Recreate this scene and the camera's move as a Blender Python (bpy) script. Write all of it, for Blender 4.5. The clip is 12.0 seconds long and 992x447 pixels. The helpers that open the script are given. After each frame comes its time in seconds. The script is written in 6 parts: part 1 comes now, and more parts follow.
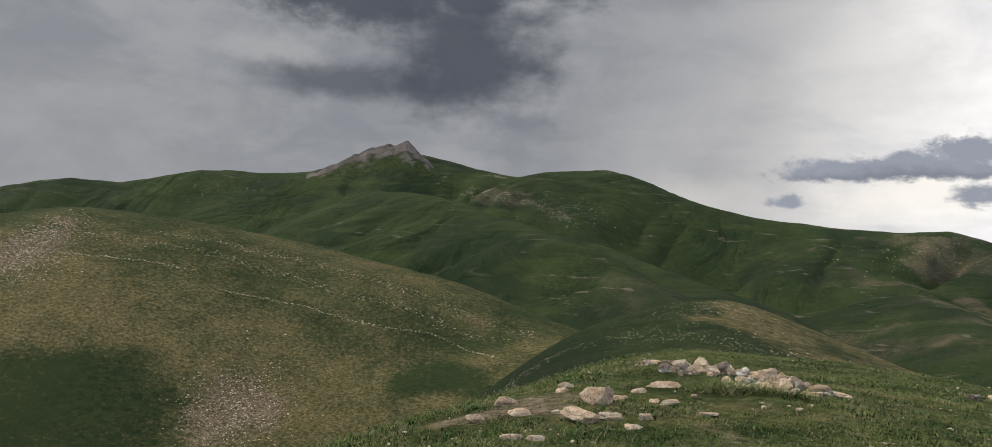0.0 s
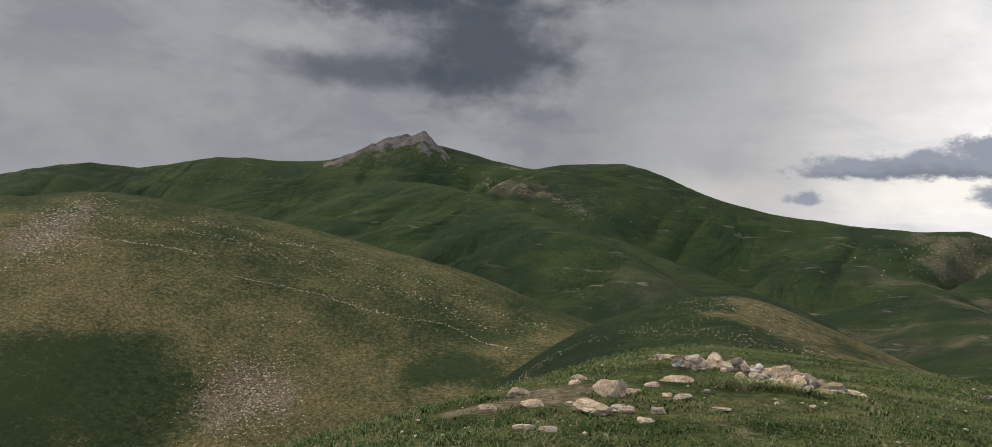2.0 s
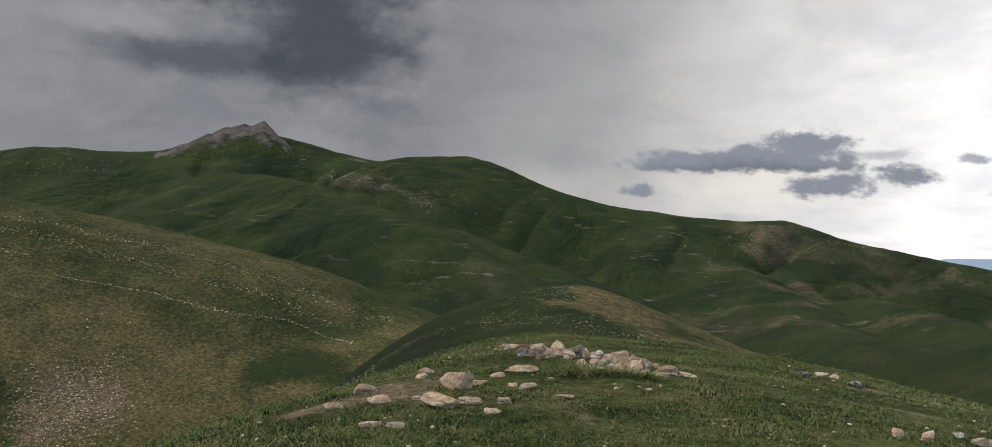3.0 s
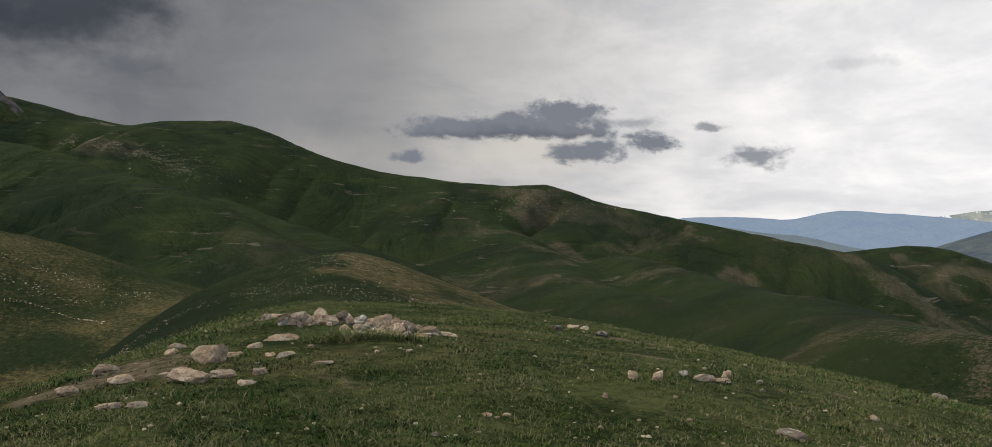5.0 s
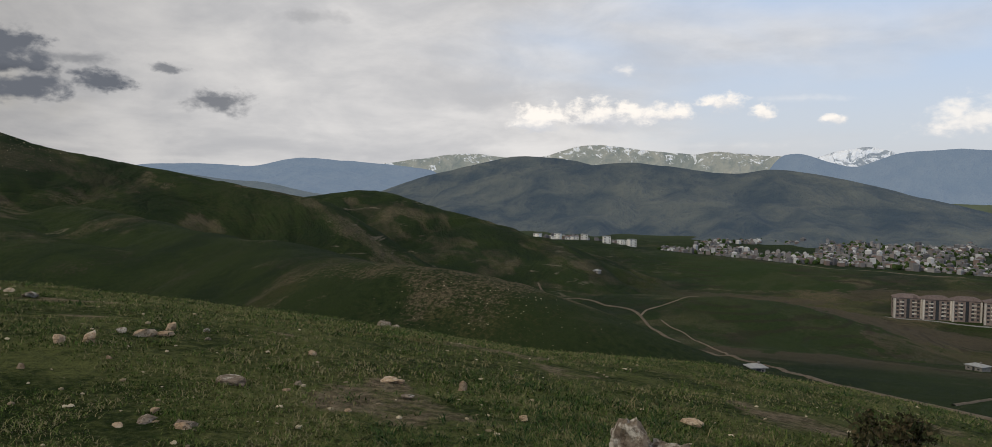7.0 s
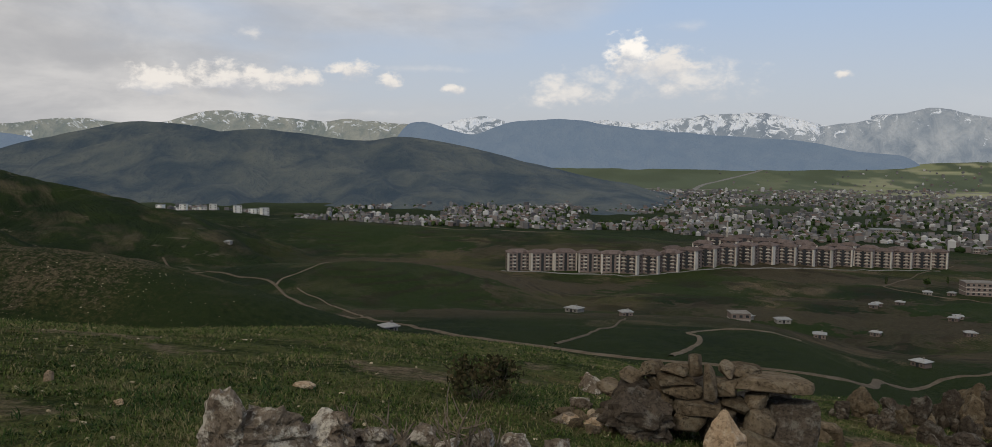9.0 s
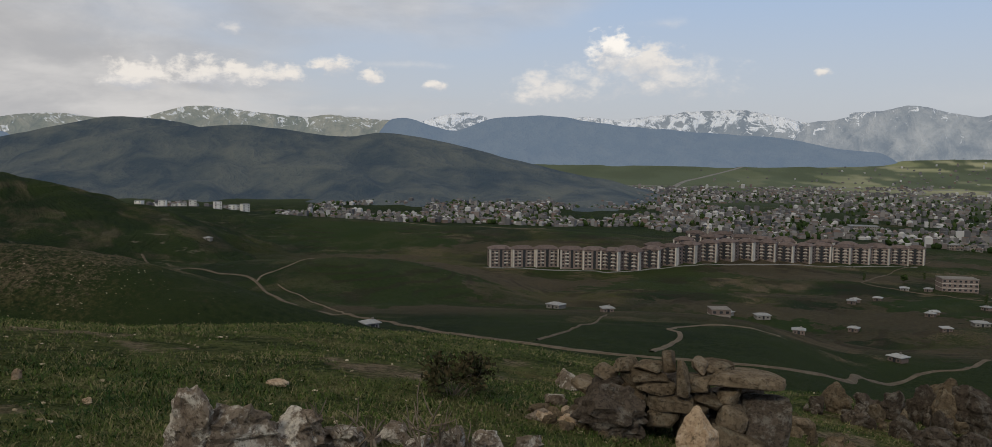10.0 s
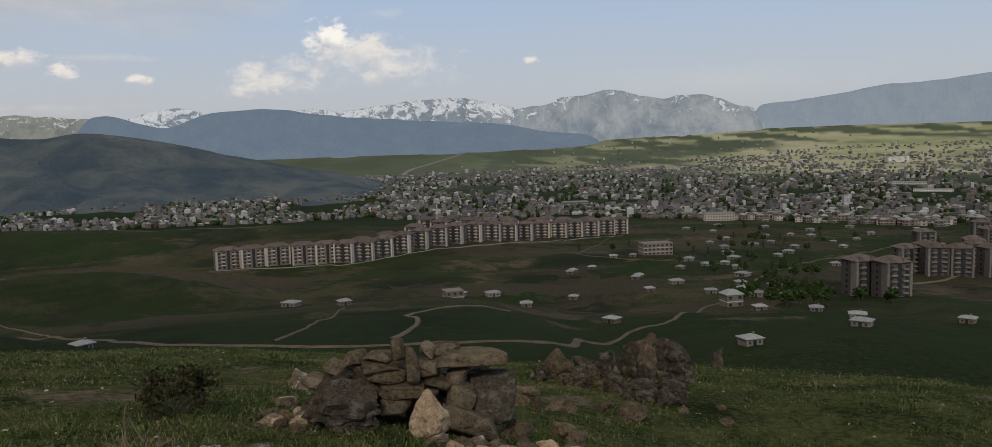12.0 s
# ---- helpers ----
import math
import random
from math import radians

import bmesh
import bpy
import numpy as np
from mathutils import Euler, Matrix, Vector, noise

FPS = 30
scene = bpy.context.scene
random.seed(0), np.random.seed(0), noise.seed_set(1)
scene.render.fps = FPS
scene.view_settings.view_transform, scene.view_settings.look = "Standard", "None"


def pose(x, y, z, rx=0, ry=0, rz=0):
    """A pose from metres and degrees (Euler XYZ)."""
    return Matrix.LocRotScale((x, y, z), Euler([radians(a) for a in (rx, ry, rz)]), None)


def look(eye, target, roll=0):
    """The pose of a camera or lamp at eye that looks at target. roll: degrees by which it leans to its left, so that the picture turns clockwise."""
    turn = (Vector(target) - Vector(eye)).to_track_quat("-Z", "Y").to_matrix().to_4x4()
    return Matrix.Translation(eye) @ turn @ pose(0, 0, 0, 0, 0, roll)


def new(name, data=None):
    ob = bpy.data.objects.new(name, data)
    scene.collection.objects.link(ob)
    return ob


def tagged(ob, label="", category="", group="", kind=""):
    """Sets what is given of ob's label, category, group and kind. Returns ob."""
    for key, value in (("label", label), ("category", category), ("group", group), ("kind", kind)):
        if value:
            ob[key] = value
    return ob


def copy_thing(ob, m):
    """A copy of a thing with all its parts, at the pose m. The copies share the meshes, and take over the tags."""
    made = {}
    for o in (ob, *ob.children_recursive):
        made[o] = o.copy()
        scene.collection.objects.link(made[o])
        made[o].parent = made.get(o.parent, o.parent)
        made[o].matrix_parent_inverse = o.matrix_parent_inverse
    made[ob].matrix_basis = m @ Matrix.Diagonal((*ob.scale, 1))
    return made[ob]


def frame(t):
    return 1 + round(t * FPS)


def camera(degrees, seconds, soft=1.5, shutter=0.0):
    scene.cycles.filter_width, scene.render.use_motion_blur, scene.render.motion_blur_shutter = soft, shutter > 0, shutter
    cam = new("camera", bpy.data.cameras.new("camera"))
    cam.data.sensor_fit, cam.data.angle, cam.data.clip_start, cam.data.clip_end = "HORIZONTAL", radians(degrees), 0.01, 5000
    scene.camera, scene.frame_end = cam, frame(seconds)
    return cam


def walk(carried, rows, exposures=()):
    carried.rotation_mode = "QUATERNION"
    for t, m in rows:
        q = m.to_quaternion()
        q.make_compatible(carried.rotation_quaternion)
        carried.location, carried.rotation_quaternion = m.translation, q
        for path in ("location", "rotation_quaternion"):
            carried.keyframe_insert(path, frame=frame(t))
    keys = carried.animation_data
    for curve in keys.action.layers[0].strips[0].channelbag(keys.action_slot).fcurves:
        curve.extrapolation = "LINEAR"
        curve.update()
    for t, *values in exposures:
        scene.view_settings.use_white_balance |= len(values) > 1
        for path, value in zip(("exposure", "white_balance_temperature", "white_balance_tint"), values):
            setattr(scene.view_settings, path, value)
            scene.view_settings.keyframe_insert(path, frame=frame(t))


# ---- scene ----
import functools

cam = camera(61.2, 12.0, soft=0.55)
# seconds, place, and turn about x, y and z
PATH = [
    (0.0, 0.004, -0.001, 1.607, 92.59, -2.10, -0.12),
    (0.5, 0.000, 0.009, 1.603, 92.23, -2.81, 0.20),
    (1.0, -0.001, -0.024, 1.600, 92.02, -3.12, 0.37),
    (1.5, -0.004, -0.026, 1.601, 92.17, -3.20, 0.66),
    (2.0, -0.006, -0.031, 1.599, 91.98, -3.17, 0.89),
    (2.5, 0.024, 0.021, 1.600, 91.89, -2.94, -2.01),
    (3.0, -0.002, 0.024, 1.616, 91.95, -2.32, -9.60),
    (3.2, -0.034, -0.001, 1.620, 91.94, -1.98, -12.62),
    (4.8, 0.139, -0.021, 1.589, 90.33, -0.84, -21.19),
    (5.0, 0.157, -0.025, 1.593, 90.09, -0.97, -25.12),
    (5.5, 0.276, -0.062, 1.586, 89.53, -1.09, -34.55),
    (6.0, 0.376, -0.114, 1.576, 88.82, -1.11, -42.77),
    (6.5, 0.439, -0.087, 1.574, 87.65, -1.33, -52.28),
    (7.0, 0.471, -0.081, 1.594, 86.98, -0.76, -60.56),
    (7.5, 0.491, -0.109, 1.588, 86.26, 0.09, -68.97),
    (7.7, 0.482, -0.151, 1.563, 85.98, 0.27, -71.79),
    (9.3, 0.495, -0.411, 1.593, 85.01, -0.75, -85.94),
    (9.5, 0.516, -0.408, 1.589, 84.93, -0.75, -85.75),
    (10.0, 0.498, -0.486, 1.598, 84.80, -0.78, -86.48),
    (10.5, 0.438, -0.591, 1.602, 84.72, -0.98, -89.62),
    (11.0, 0.429, -0.616, 1.609, 84.55, -1.04, -93.93),
    (11.5, 0.491, -0.625, 1.609, 84.31, 0.18, -100.58),
    (12.0, 0.511, -0.628, 1.612, 84.04, 1.62, -104.98),
]
EXPOSURES = [(0.0, 1.12), (2.0, 1.12), (3.0, 0.86), (5.0, 0.48), (5.5, 0.33), (6.5, 0.06), (7.0, -0.03), (7.5, -0.13), (9.5, -0.3), (12.0, -0.35)]
walk(cam, [(t, pose(*place)) for t, *place in PATH], EXPOSURES)

# ---- light: a bright hazy overcast, with storm cloud to the north and blue sky to the east ----
SUN_AZIMUTH, SUN_HEIGHT = -70.0, 34.0          # degrees, clockwise from +y, and above the horizon
sun = new("sun", bpy.data.lights.new("sun", "SUN"))
sun.data.energy, sun.data.angle, sun.data.color = 1.35, radians(7), (1.0, 0.90, 0.72)
sun.matrix_world = look((0, 0, 0), (-math.sin(radians(SUN_AZIMUTH)) * math.cos(radians(SUN_HEIGHT)),
                                    -math.cos(radians(SUN_AZIMUTH)) * math.cos(radians(SUN_HEIGHT)), -math.sin(radians(SUN_HEIGHT))))
tagged(sun, "soft sun behind thin cloud", "sun", kind="structure")


class Nodes:
    """Short ways to write node trees."""

    def __init__(self, tree):
        self.tree = tree
        tree.nodes.clear()

    def add(self, kind, *inputs):
        node = self.tree.nodes.new(kind)
        for key, value in enumerate(inputs):
            self.put(node.inputs[key], value)
        return node

    def put(self, socket, value):
        if value is None:
            return
        if isinstance(value, bpy.types.NodeSocket):
            self.tree.links.new(value, socket)
        elif isinstance(value, tuple) and len(value) == 3 and socket.type == "RGBA":
            socket.default_value = (*value, 1.0)
        else:
            socket.default_value = value

    def math(self, operation, a, b=None, c=None):
        node = self.add("ShaderNodeMath", a, b, c)
        node.operation = operation
        return node.outputs[0]

    def ramp(self, value, lo, hi, a=0.0, b=1.0):
        node = self.add("ShaderNodeMapRange", value, lo, hi, a, b)
        node.interpolation_type = "SMOOTHSTEP"
        return node.outputs[0]

    def mix(self, factor, a, b, blend="MIX"):
        node = self.add("ShaderNodeMix")
        node.data_type, node.blend_type = "RGBA", blend
        self.put(node.inputs[0], factor)
        self.put(node.inputs[6], a)
        self.put(node.inputs[7], b)
        return node.outputs[2]

    def noise(self, vector, scale, detail=4.0, rough=0.55, distortion=0.0):
        node = self.add("ShaderNodeTexNoise")
        self.put(node.inputs["Vector"], vector)
        for key, value in (("Scale", scale), ("Detail", detail), ("Roughness", rough), ("Distortion", distortion)):
            node.inputs[key].default_value = value
        return node.outputs[0]

    def cells(self, vector, scale, feature="F1", output="Distance"):
        node = self.add("ShaderNodeTexVoronoi")
        node.feature = feature
        self.put(node.inputs["Vector"], vector)
        node.inputs["Scale"].default_value = scale
        return node.outputs[output]

    def vec(self, operation, a, b=None):
        node = self.add("ShaderNodeVectorMath", a, b)
        node.operation = operation
        return node.outputs["Value"] if operation in ("DOT_PRODUCT", "LENGTH") else node.outputs[0]

    def xyz(self, vector):
        return self.add("ShaderNodeSeparateXYZ", vector).outputs


def toward(azimuth):
    return (math.sin(radians(azimuth)), math.cos(radians(azimuth)), 0.0)


world = bpy.data.worlds.new("world")
scene.world = world
world.use_nodes = True
w = Nodes(world.node_tree)
ray_way = w.add("ShaderNodeTexCoord").outputs["Generated"]
dx, dy, dz = w.xyz(ray_way)
nishita = w.add("ShaderNodeTexSky")
nishita.sky_type, nishita.sun_disc, nishita.dust_density = "NISHITA", False, 2.5
nishita.sun_elevation, nishita.sun_rotation = radians(SUN_HEIGHT), radians(SUN_AZIMUTH)
blue = w.mix(1.0, nishita.outputs[0], (0.085, 0.085, 0.085), "MULTIPLY")
rise = w.math("MAXIMUM", dz, 0.0)
# the deck of cloud seen in perspective
deck = w.add("ShaderNodeCombineXYZ", w.math("DIVIDE", dx, w.math("ADD", rise, 0.16)), w.math("DIVIDE", dy, w.math("ADD", rise, 0.16)), w.math("MULTIPLY", dz, 2.0)).outputs[0]
n_big, n_mid = w.noise(deck, 0.55, 5, 0.5, 0.3), w.noise(deck, 1.3, 6, 0.55, 0.4)
soft_puff = w.noise(w.vec("MULTIPLY", ray_way, (1.0, 1.0, 2.2)), 7.0, 6, 0.6, 0.3)
haze = w.mix(w.ramp(dz, 0.0, 0.24), (0.72, 0.75, 0.80), (0.50, 0.68, 0.98))
clear = w.mix(0.8, blue, haze)
# thin white veil between the blue and the storm
north = w.vec("DOT_PRODUCT", ray_way, toward(5))
veil_edge = w.math("ADD", north, w.math("MULTIPLY", w.math("SUBTRACT", n_big, 0.5), 1.1))
veil_amount = w.ramp(w.math("SUBTRACT", veil_edge, w.math("MULTIPLY", rise, 0.35)), 0.10, 0.52)
veil = w.mix(w.ramp(w.math("ADD", soft_puff, w.math("MULTIPLY", w.math("SUBTRACT", n_mid, 0.5), 0.8)), 0.2, 0.8), (0.55, 0.55, 0.565), (0.80, 0.78, 0.765))
thick = w.ramp(w.vec("DOT_PRODUCT", ray_way, toward(75)), 0.50, 0.97, 0.40, 1.0)
veil = w.mix(1.0, veil, w.add("ShaderNodeCombineColor", thick, thick, thick).outputs[0], "MULTIPLY")
color = w.mix(veil_amount, clear, veil)
# grey storm deck with rain under it
storm_way = w.vec("DOT_PRODUCT", ray_way, toward(-17))
storm_edge = w.math("ADD", storm_way, w.math("MULTIPLY", w.math("SUBTRACT", soft_puff, 0.5), 0.10))
storm_edge = w.math("ADD", storm_edge, w.math("MULTIPLY", rise, 0.32))
storm = w.mix(w.ramp(soft_puff, 0.35, 0.65), (0.118, 0.124, 0.136), (0.158, 0.162, 0.172))
storm = w.mix(w.ramp(dz, 0.14, 0.0), storm, (0.165, 0.168, 0.176))
color = w.mix(w.ramp(storm_edge, 0.78, 0.98), color, storm)


def cloud(color, azimuth, height, wide, tall, paint, edge=0.35, wander=0.7, scale=9.0, fade=1.0, shade=None, flat=0.0, melt=False):
    """One cloud: an uneven oval at an azimuth and height (degrees), wide and tall (degrees), lit above and darker below."""
    turned = w.add("ShaderNodeVectorRotate", ray_way)
    turned.rotation_type = "Z_AXIS"
    turned.inputs["Angle"].default_value = radians(azimuth)
    lx, ly, lz = w.xyz(turned.outputs[0])
    u = w.math("DIVIDE", lx, math.radians(wide))
    v = w.math("DIVIDE", w.math("SUBTRACT", lz, math.sin(radians(height))), math.radians(tall))
    if flat:
        v = w.math("ADD", v, w.math("MULTIPLY", w.math("MINIMUM", v, 0.0), flat))
    place = w.add("ShaderNodeCombineXYZ", w.math("MULTIPLY", lx, 1.0), lz, azimuth * 0.37).outputs[0]
    stretched = w.vec("MULTIPLY", place, (scale * 3.0, scale * 4.6, 1.0))
    n = w.math("ADD", w.math("MULTIPLY", w.noise(stretched, 1.0, 3, 0.5, 0.3), 1.15), w.math("MULTIPLY", w.noise(stretched, 3.2, 6, 0.65, 0.2), 0.55))
    n = w.math("SUBTRACT", n, 0.35)
    d = w.math("SQRT", w.math("ADD", w.math("MULTIPLY", u, u), w.math("MULTIPLY", v, v)))
    m = w.math("ADD", w.math("SUBTRACT", 1.0, d), w.math("MULTIPLY", w.math("SUBTRACT", n, 0.5), wander * 3.4))
    front = w.math("GREATER_THAN", ly, 0.0)
    amount = w.math("MULTIPLY", w.math("MULTIPLY", w.ramp(m, 0.0, edge), front), fade)
    if melt:
        amount = w.math("MULTIPLY", amount, w.ramp(w.math("ADD", v, w.math("MULTIPLY", w.math("SUBTRACT", n, 0.5), 1.5)), -1.0, 0.1, 0.5, 1.0))
    if shade is not None:
        paint = w.mix(w.ramp(w.math("ADD", v, w.math("MULTIPLY", w.math("SUBTRACT", n, 0.5), 1.6)), -0.7, 0.5), shade, paint)
    return w.mix(amount, color, paint)


WHITE, WARM, SLATE, DARK = (1.04, 0.98, 0.91), (0.46, 0.435, 0.39), (0.145, 0.157, 0.183), (0.035, 0.041, 0.051)
# azimuth, height, half width, half height, colour
CLOUDS = [
    (9, 9.0, 9, 4.0, (0.23, 0.228, 0.228), dict(edge=1.4, wander=0.3, scale=3, fade=0.6)),
    (13, 4.4, 9, 3.0, (0.29, 0.282, 0.27), dict(edge=1.4, wander=0.3, scale=4, fade=0.85)),
    (26, 12.0, 9, 5.0, (0.31, 0.305, 0.30), dict(edge=1.5, wander=0.35, scale=4, fade=0.75)),
    (-24, 8.0, 12, 5.0, (0.165, 0.166, 0.168), dict(edge=1.5, wander=0.3, scale=3, fade=0.7)),
    (-8.5, 19.0, 16, 4.4, DARK, dict(edge=0.5, wander=0.26, scale=5, fade=0.93)),
    (-2.5, 14.0, 9.0, 5.6, DARK, dict(edge=0.75, wander=0.26, scale=4, fade=0.93)),
    (-10.5, 11.5, 9.0, 2.0, DARK, dict(edge=0.8, wander=0.26, scale=5, fade=0.7, flat=0.4)),
    (-15.5, 13.4, 5.0, 1.2, (0.185, 0.186, 0.19), dict(edge=0.9, wander=0.4, scale=6, fade=0.75)),
    (1.0, 9.4, 5.0, 1.0, (0.085, 0.092, 0.105), dict(edge=1.0, wander=0.45, scale=6, fade=0.75)),
    (3.5, 8.5, 3.5, 0.5, (0.11, 0.115, 0.125), dict(edge=1.0, wander=0.4, scale=8, fade=0.6)),
    (12, 17.6, 7.0, 1.0, (0.12, 0.125, 0.14), dict(edge=1.2, wander=0.4, scale=5, fade=0.6)),
    (32, 16.5, 5.0, 1.5, (0.40, 0.39, 0.385), dict(edge=1.3, wander=0.4, scale=5, fade=0.6)),
    (27, 5.0, 9, 2.6, WARM, dict(edge=1.4, wander=0.3, scale=5, fade=0.95)),
    (26.0, 6.4, 8.8, 1.6, SLATE, dict(edge=0.52, wander=0.44, scale=9, shade=(0.098, 0.108, 0.13), flat=1.2)),
    (29.6, 7.6, 3.0, 1.4, SLATE, dict(edge=0.57, wander=0.42, scale=12, flat=0.4)),
    (33, 7.0, 4.5, 0.5, SLATE, dict(edge=1.02, wander=0.49, scale=10, fade=0.6)),
    (19.0, 4.4, 1.6, 0.7, SLATE, dict(edge=0.57, wander=0.36, scale=16, flat=0.8)),
    (31.0, 4.9, 3.2, 1.25, SLATE, dict(edge=0.62, wander=0.42, scale=12, flat=0.5)),
    (35.4, 5.6, 2.1, 1.0, SLATE, dict(edge=0.62, wander=0.44, scale=13, flat=0.6)),
    (39.2, 6.7, 1.2, 0.45, SLATE, dict(edge=0.72, wander=0.44, scale=14, fade=0.8)),
    (42.2, 4.7, 2.9, 1.0, SLATE, dict(edge=0.82, wander=0.44, scale=12, fade=0.85)),
    (48.0, 10.5, 3.0, 0.6, SLATE, dict(edge=1.12, wander=0.49, scale=9, fade=0.3)),
    (6.8, 7.1, 0.5, 0.4, SLATE, dict(edge=0.82, wander=0.39, scale=18, fade=0.5)),
    (63.4, 3.8, 2.4, 1.5, WHITE, dict(edge=0.60, wander=0.46, scale=14, shade=(0.60, 0.62, 0.67), flat=0.7, melt=True)),
    (68.0, 4.1, 3.1, 1.6, WHITE, dict(edge=0.60, wander=0.46, scale=14, shade=(0.60, 0.62, 0.67), flat=0.7, melt=True)),
    (71.8, 4.3, 2.4, 0.9, WHITE, dict(edge=0.75, wander=0.46, scale=14, shade=(0.60, 0.62, 0.67), flat=0.7, melt=True)),
    (75.6, 5.2, 1.7, 0.75, WHITE, dict(edge=0.75, wander=0.46, scale=15, shade=(0.70, 0.71, 0.74), melt=True)),
    (78.1, 4.5, 0.9, 0.75, WHITE, dict(edge=0.75, wander=0.46, scale=18, shade=(0.70, 0.71, 0.74), melt=True)),
    (82.5, 4.1, 1.0, 0.5, WHITE, dict(edge=0.75, wander=0.46, scale=17, shade=(0.70, 0.71, 0.74), melt=True)),
    (80.0, 5.4, 4.0, 0.3, WHITE, dict(edge=1.80, wander=0.5, scale=10, fade=0.35, melt=True)),
    (76, 2.4, 5.0, 0.35, WHITE, dict(edge=1.80, wander=0.4, scale=12, fade=0.3, melt=True)),
    (90.4, 3.9, 3.9, 1.9, WHITE, dict(edge=1.05, wander=0.5, scale=12, fade=0.8, shade=(0.66, 0.68, 0.72), melt=True)),
    (97.5, 4.4, 5.8, 2.1, WHITE, dict(edge=1.20, wander=0.5, scale=10, fade=0.85, shade=(0.66, 0.68, 0.72), flat=0.3, melt=True)),
    (96.3, 5.7, 2.9, 1.4, WHITE, dict(edge=0.75, wander=0.46, scale=13, fade=0.9, shade=(0.70, 0.71, 0.74), melt=True)),
    (94.0, 6.3, 1.6, 1.5, (1.22, 1.16, 1.08), dict(edge=0.60, wander=0.46, scale=15, shade=(0.70, 0.71, 0.74), melt=True)),
    (97.6, 8.2, 2.5, 0.5, WHITE, dict(edge=1.80, wander=0.35, scale=10, fade=0.45, shade=(0.70, 0.71, 0.74), melt=True)),
    (69.2, 7.3, 1.0, 0.7, WHITE, dict(edge=1.35, wander=0.45, scale=16, fade=0.6, shade=(0.70, 0.71, 0.74), melt=True)),
    (107.5, 5.0, 0.55, 0.32, WHITE, dict(edge=0.90, wander=0.46, scale=16, shade=(0.70, 0.71, 0.74), melt=True)),
    (120, 3.2, 14, 1.4, (0.72, 0.74, 0.77), dict(edge=1.4, wander=0.3, scale=6, fade=0.5)),
]
for args in CLOUDS:
    color = cloud(color, *args[:5], **args[5])
overhead = w.mix(w.ramp(n_big, 0.35, 0.65), (0.42, 0.405, 0.385), (0.60, 0.58, 0.55))
color = w.mix(w.ramp(dz, 0.34, 0.58), color, overhead)
below = w.mix(w.ramp(dz, -0.03, 0.0), (0.06, 0.07, 0.05), color)
background = w.add("ShaderNodeBackground", below, 1.0)
w.tree.links.new(background.outputs[0], w.add("ShaderNodeOutputWorld").inputs[0])

# ---- materials ----
MAT = {}


def material(name, build, rough=0.9, metallic=0.0, gloss=0.05):
    """A node material: build(n, position) gives colour, and a height for fine relief or None."""
    m = bpy.data.materials.new(name)
    m.use_nodes = True
    n = Nodes(m.node_tree)
    place = n.add("ShaderNodeTexCoord").outputs["Object"]
    made = build(n, place)
    color, height = made[:2]
    shader = n.add("ShaderNodeBsdfPrincipled")
    n.put(shader.inputs["Base Color"], color)
    n.put(shader.inputs["Roughness"], rough)
    n.put(shader.inputs["Metallic"], metallic)
    n.put(shader.inputs["Specular IOR Level"], gloss)
    if height is not None:
        bump = n.add("ShaderNodeBump")
        bump.inputs["Strength"].default_value, bump.inputs["Distance"].default_value = made[2]
        n.put(bump.inputs["Height"], height)
        n.put(shader.inputs["Normal"], bump.outputs[0])
    out = n.add("ShaderNodeOutputMaterial")
    surface = shader.outputs[0]
    if len(made) > 3:      # air-light of far distance painted as emission, on backdrops only
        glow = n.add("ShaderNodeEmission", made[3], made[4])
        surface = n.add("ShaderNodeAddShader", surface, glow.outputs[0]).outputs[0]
    n.put(out.inputs[0], surface)
    MAT[name] = m
    return m


def mask(n, name):
    node = n.add("ShaderNodeAttribute")
    node.attribute_name = name
    return node.outputs["Fac"]


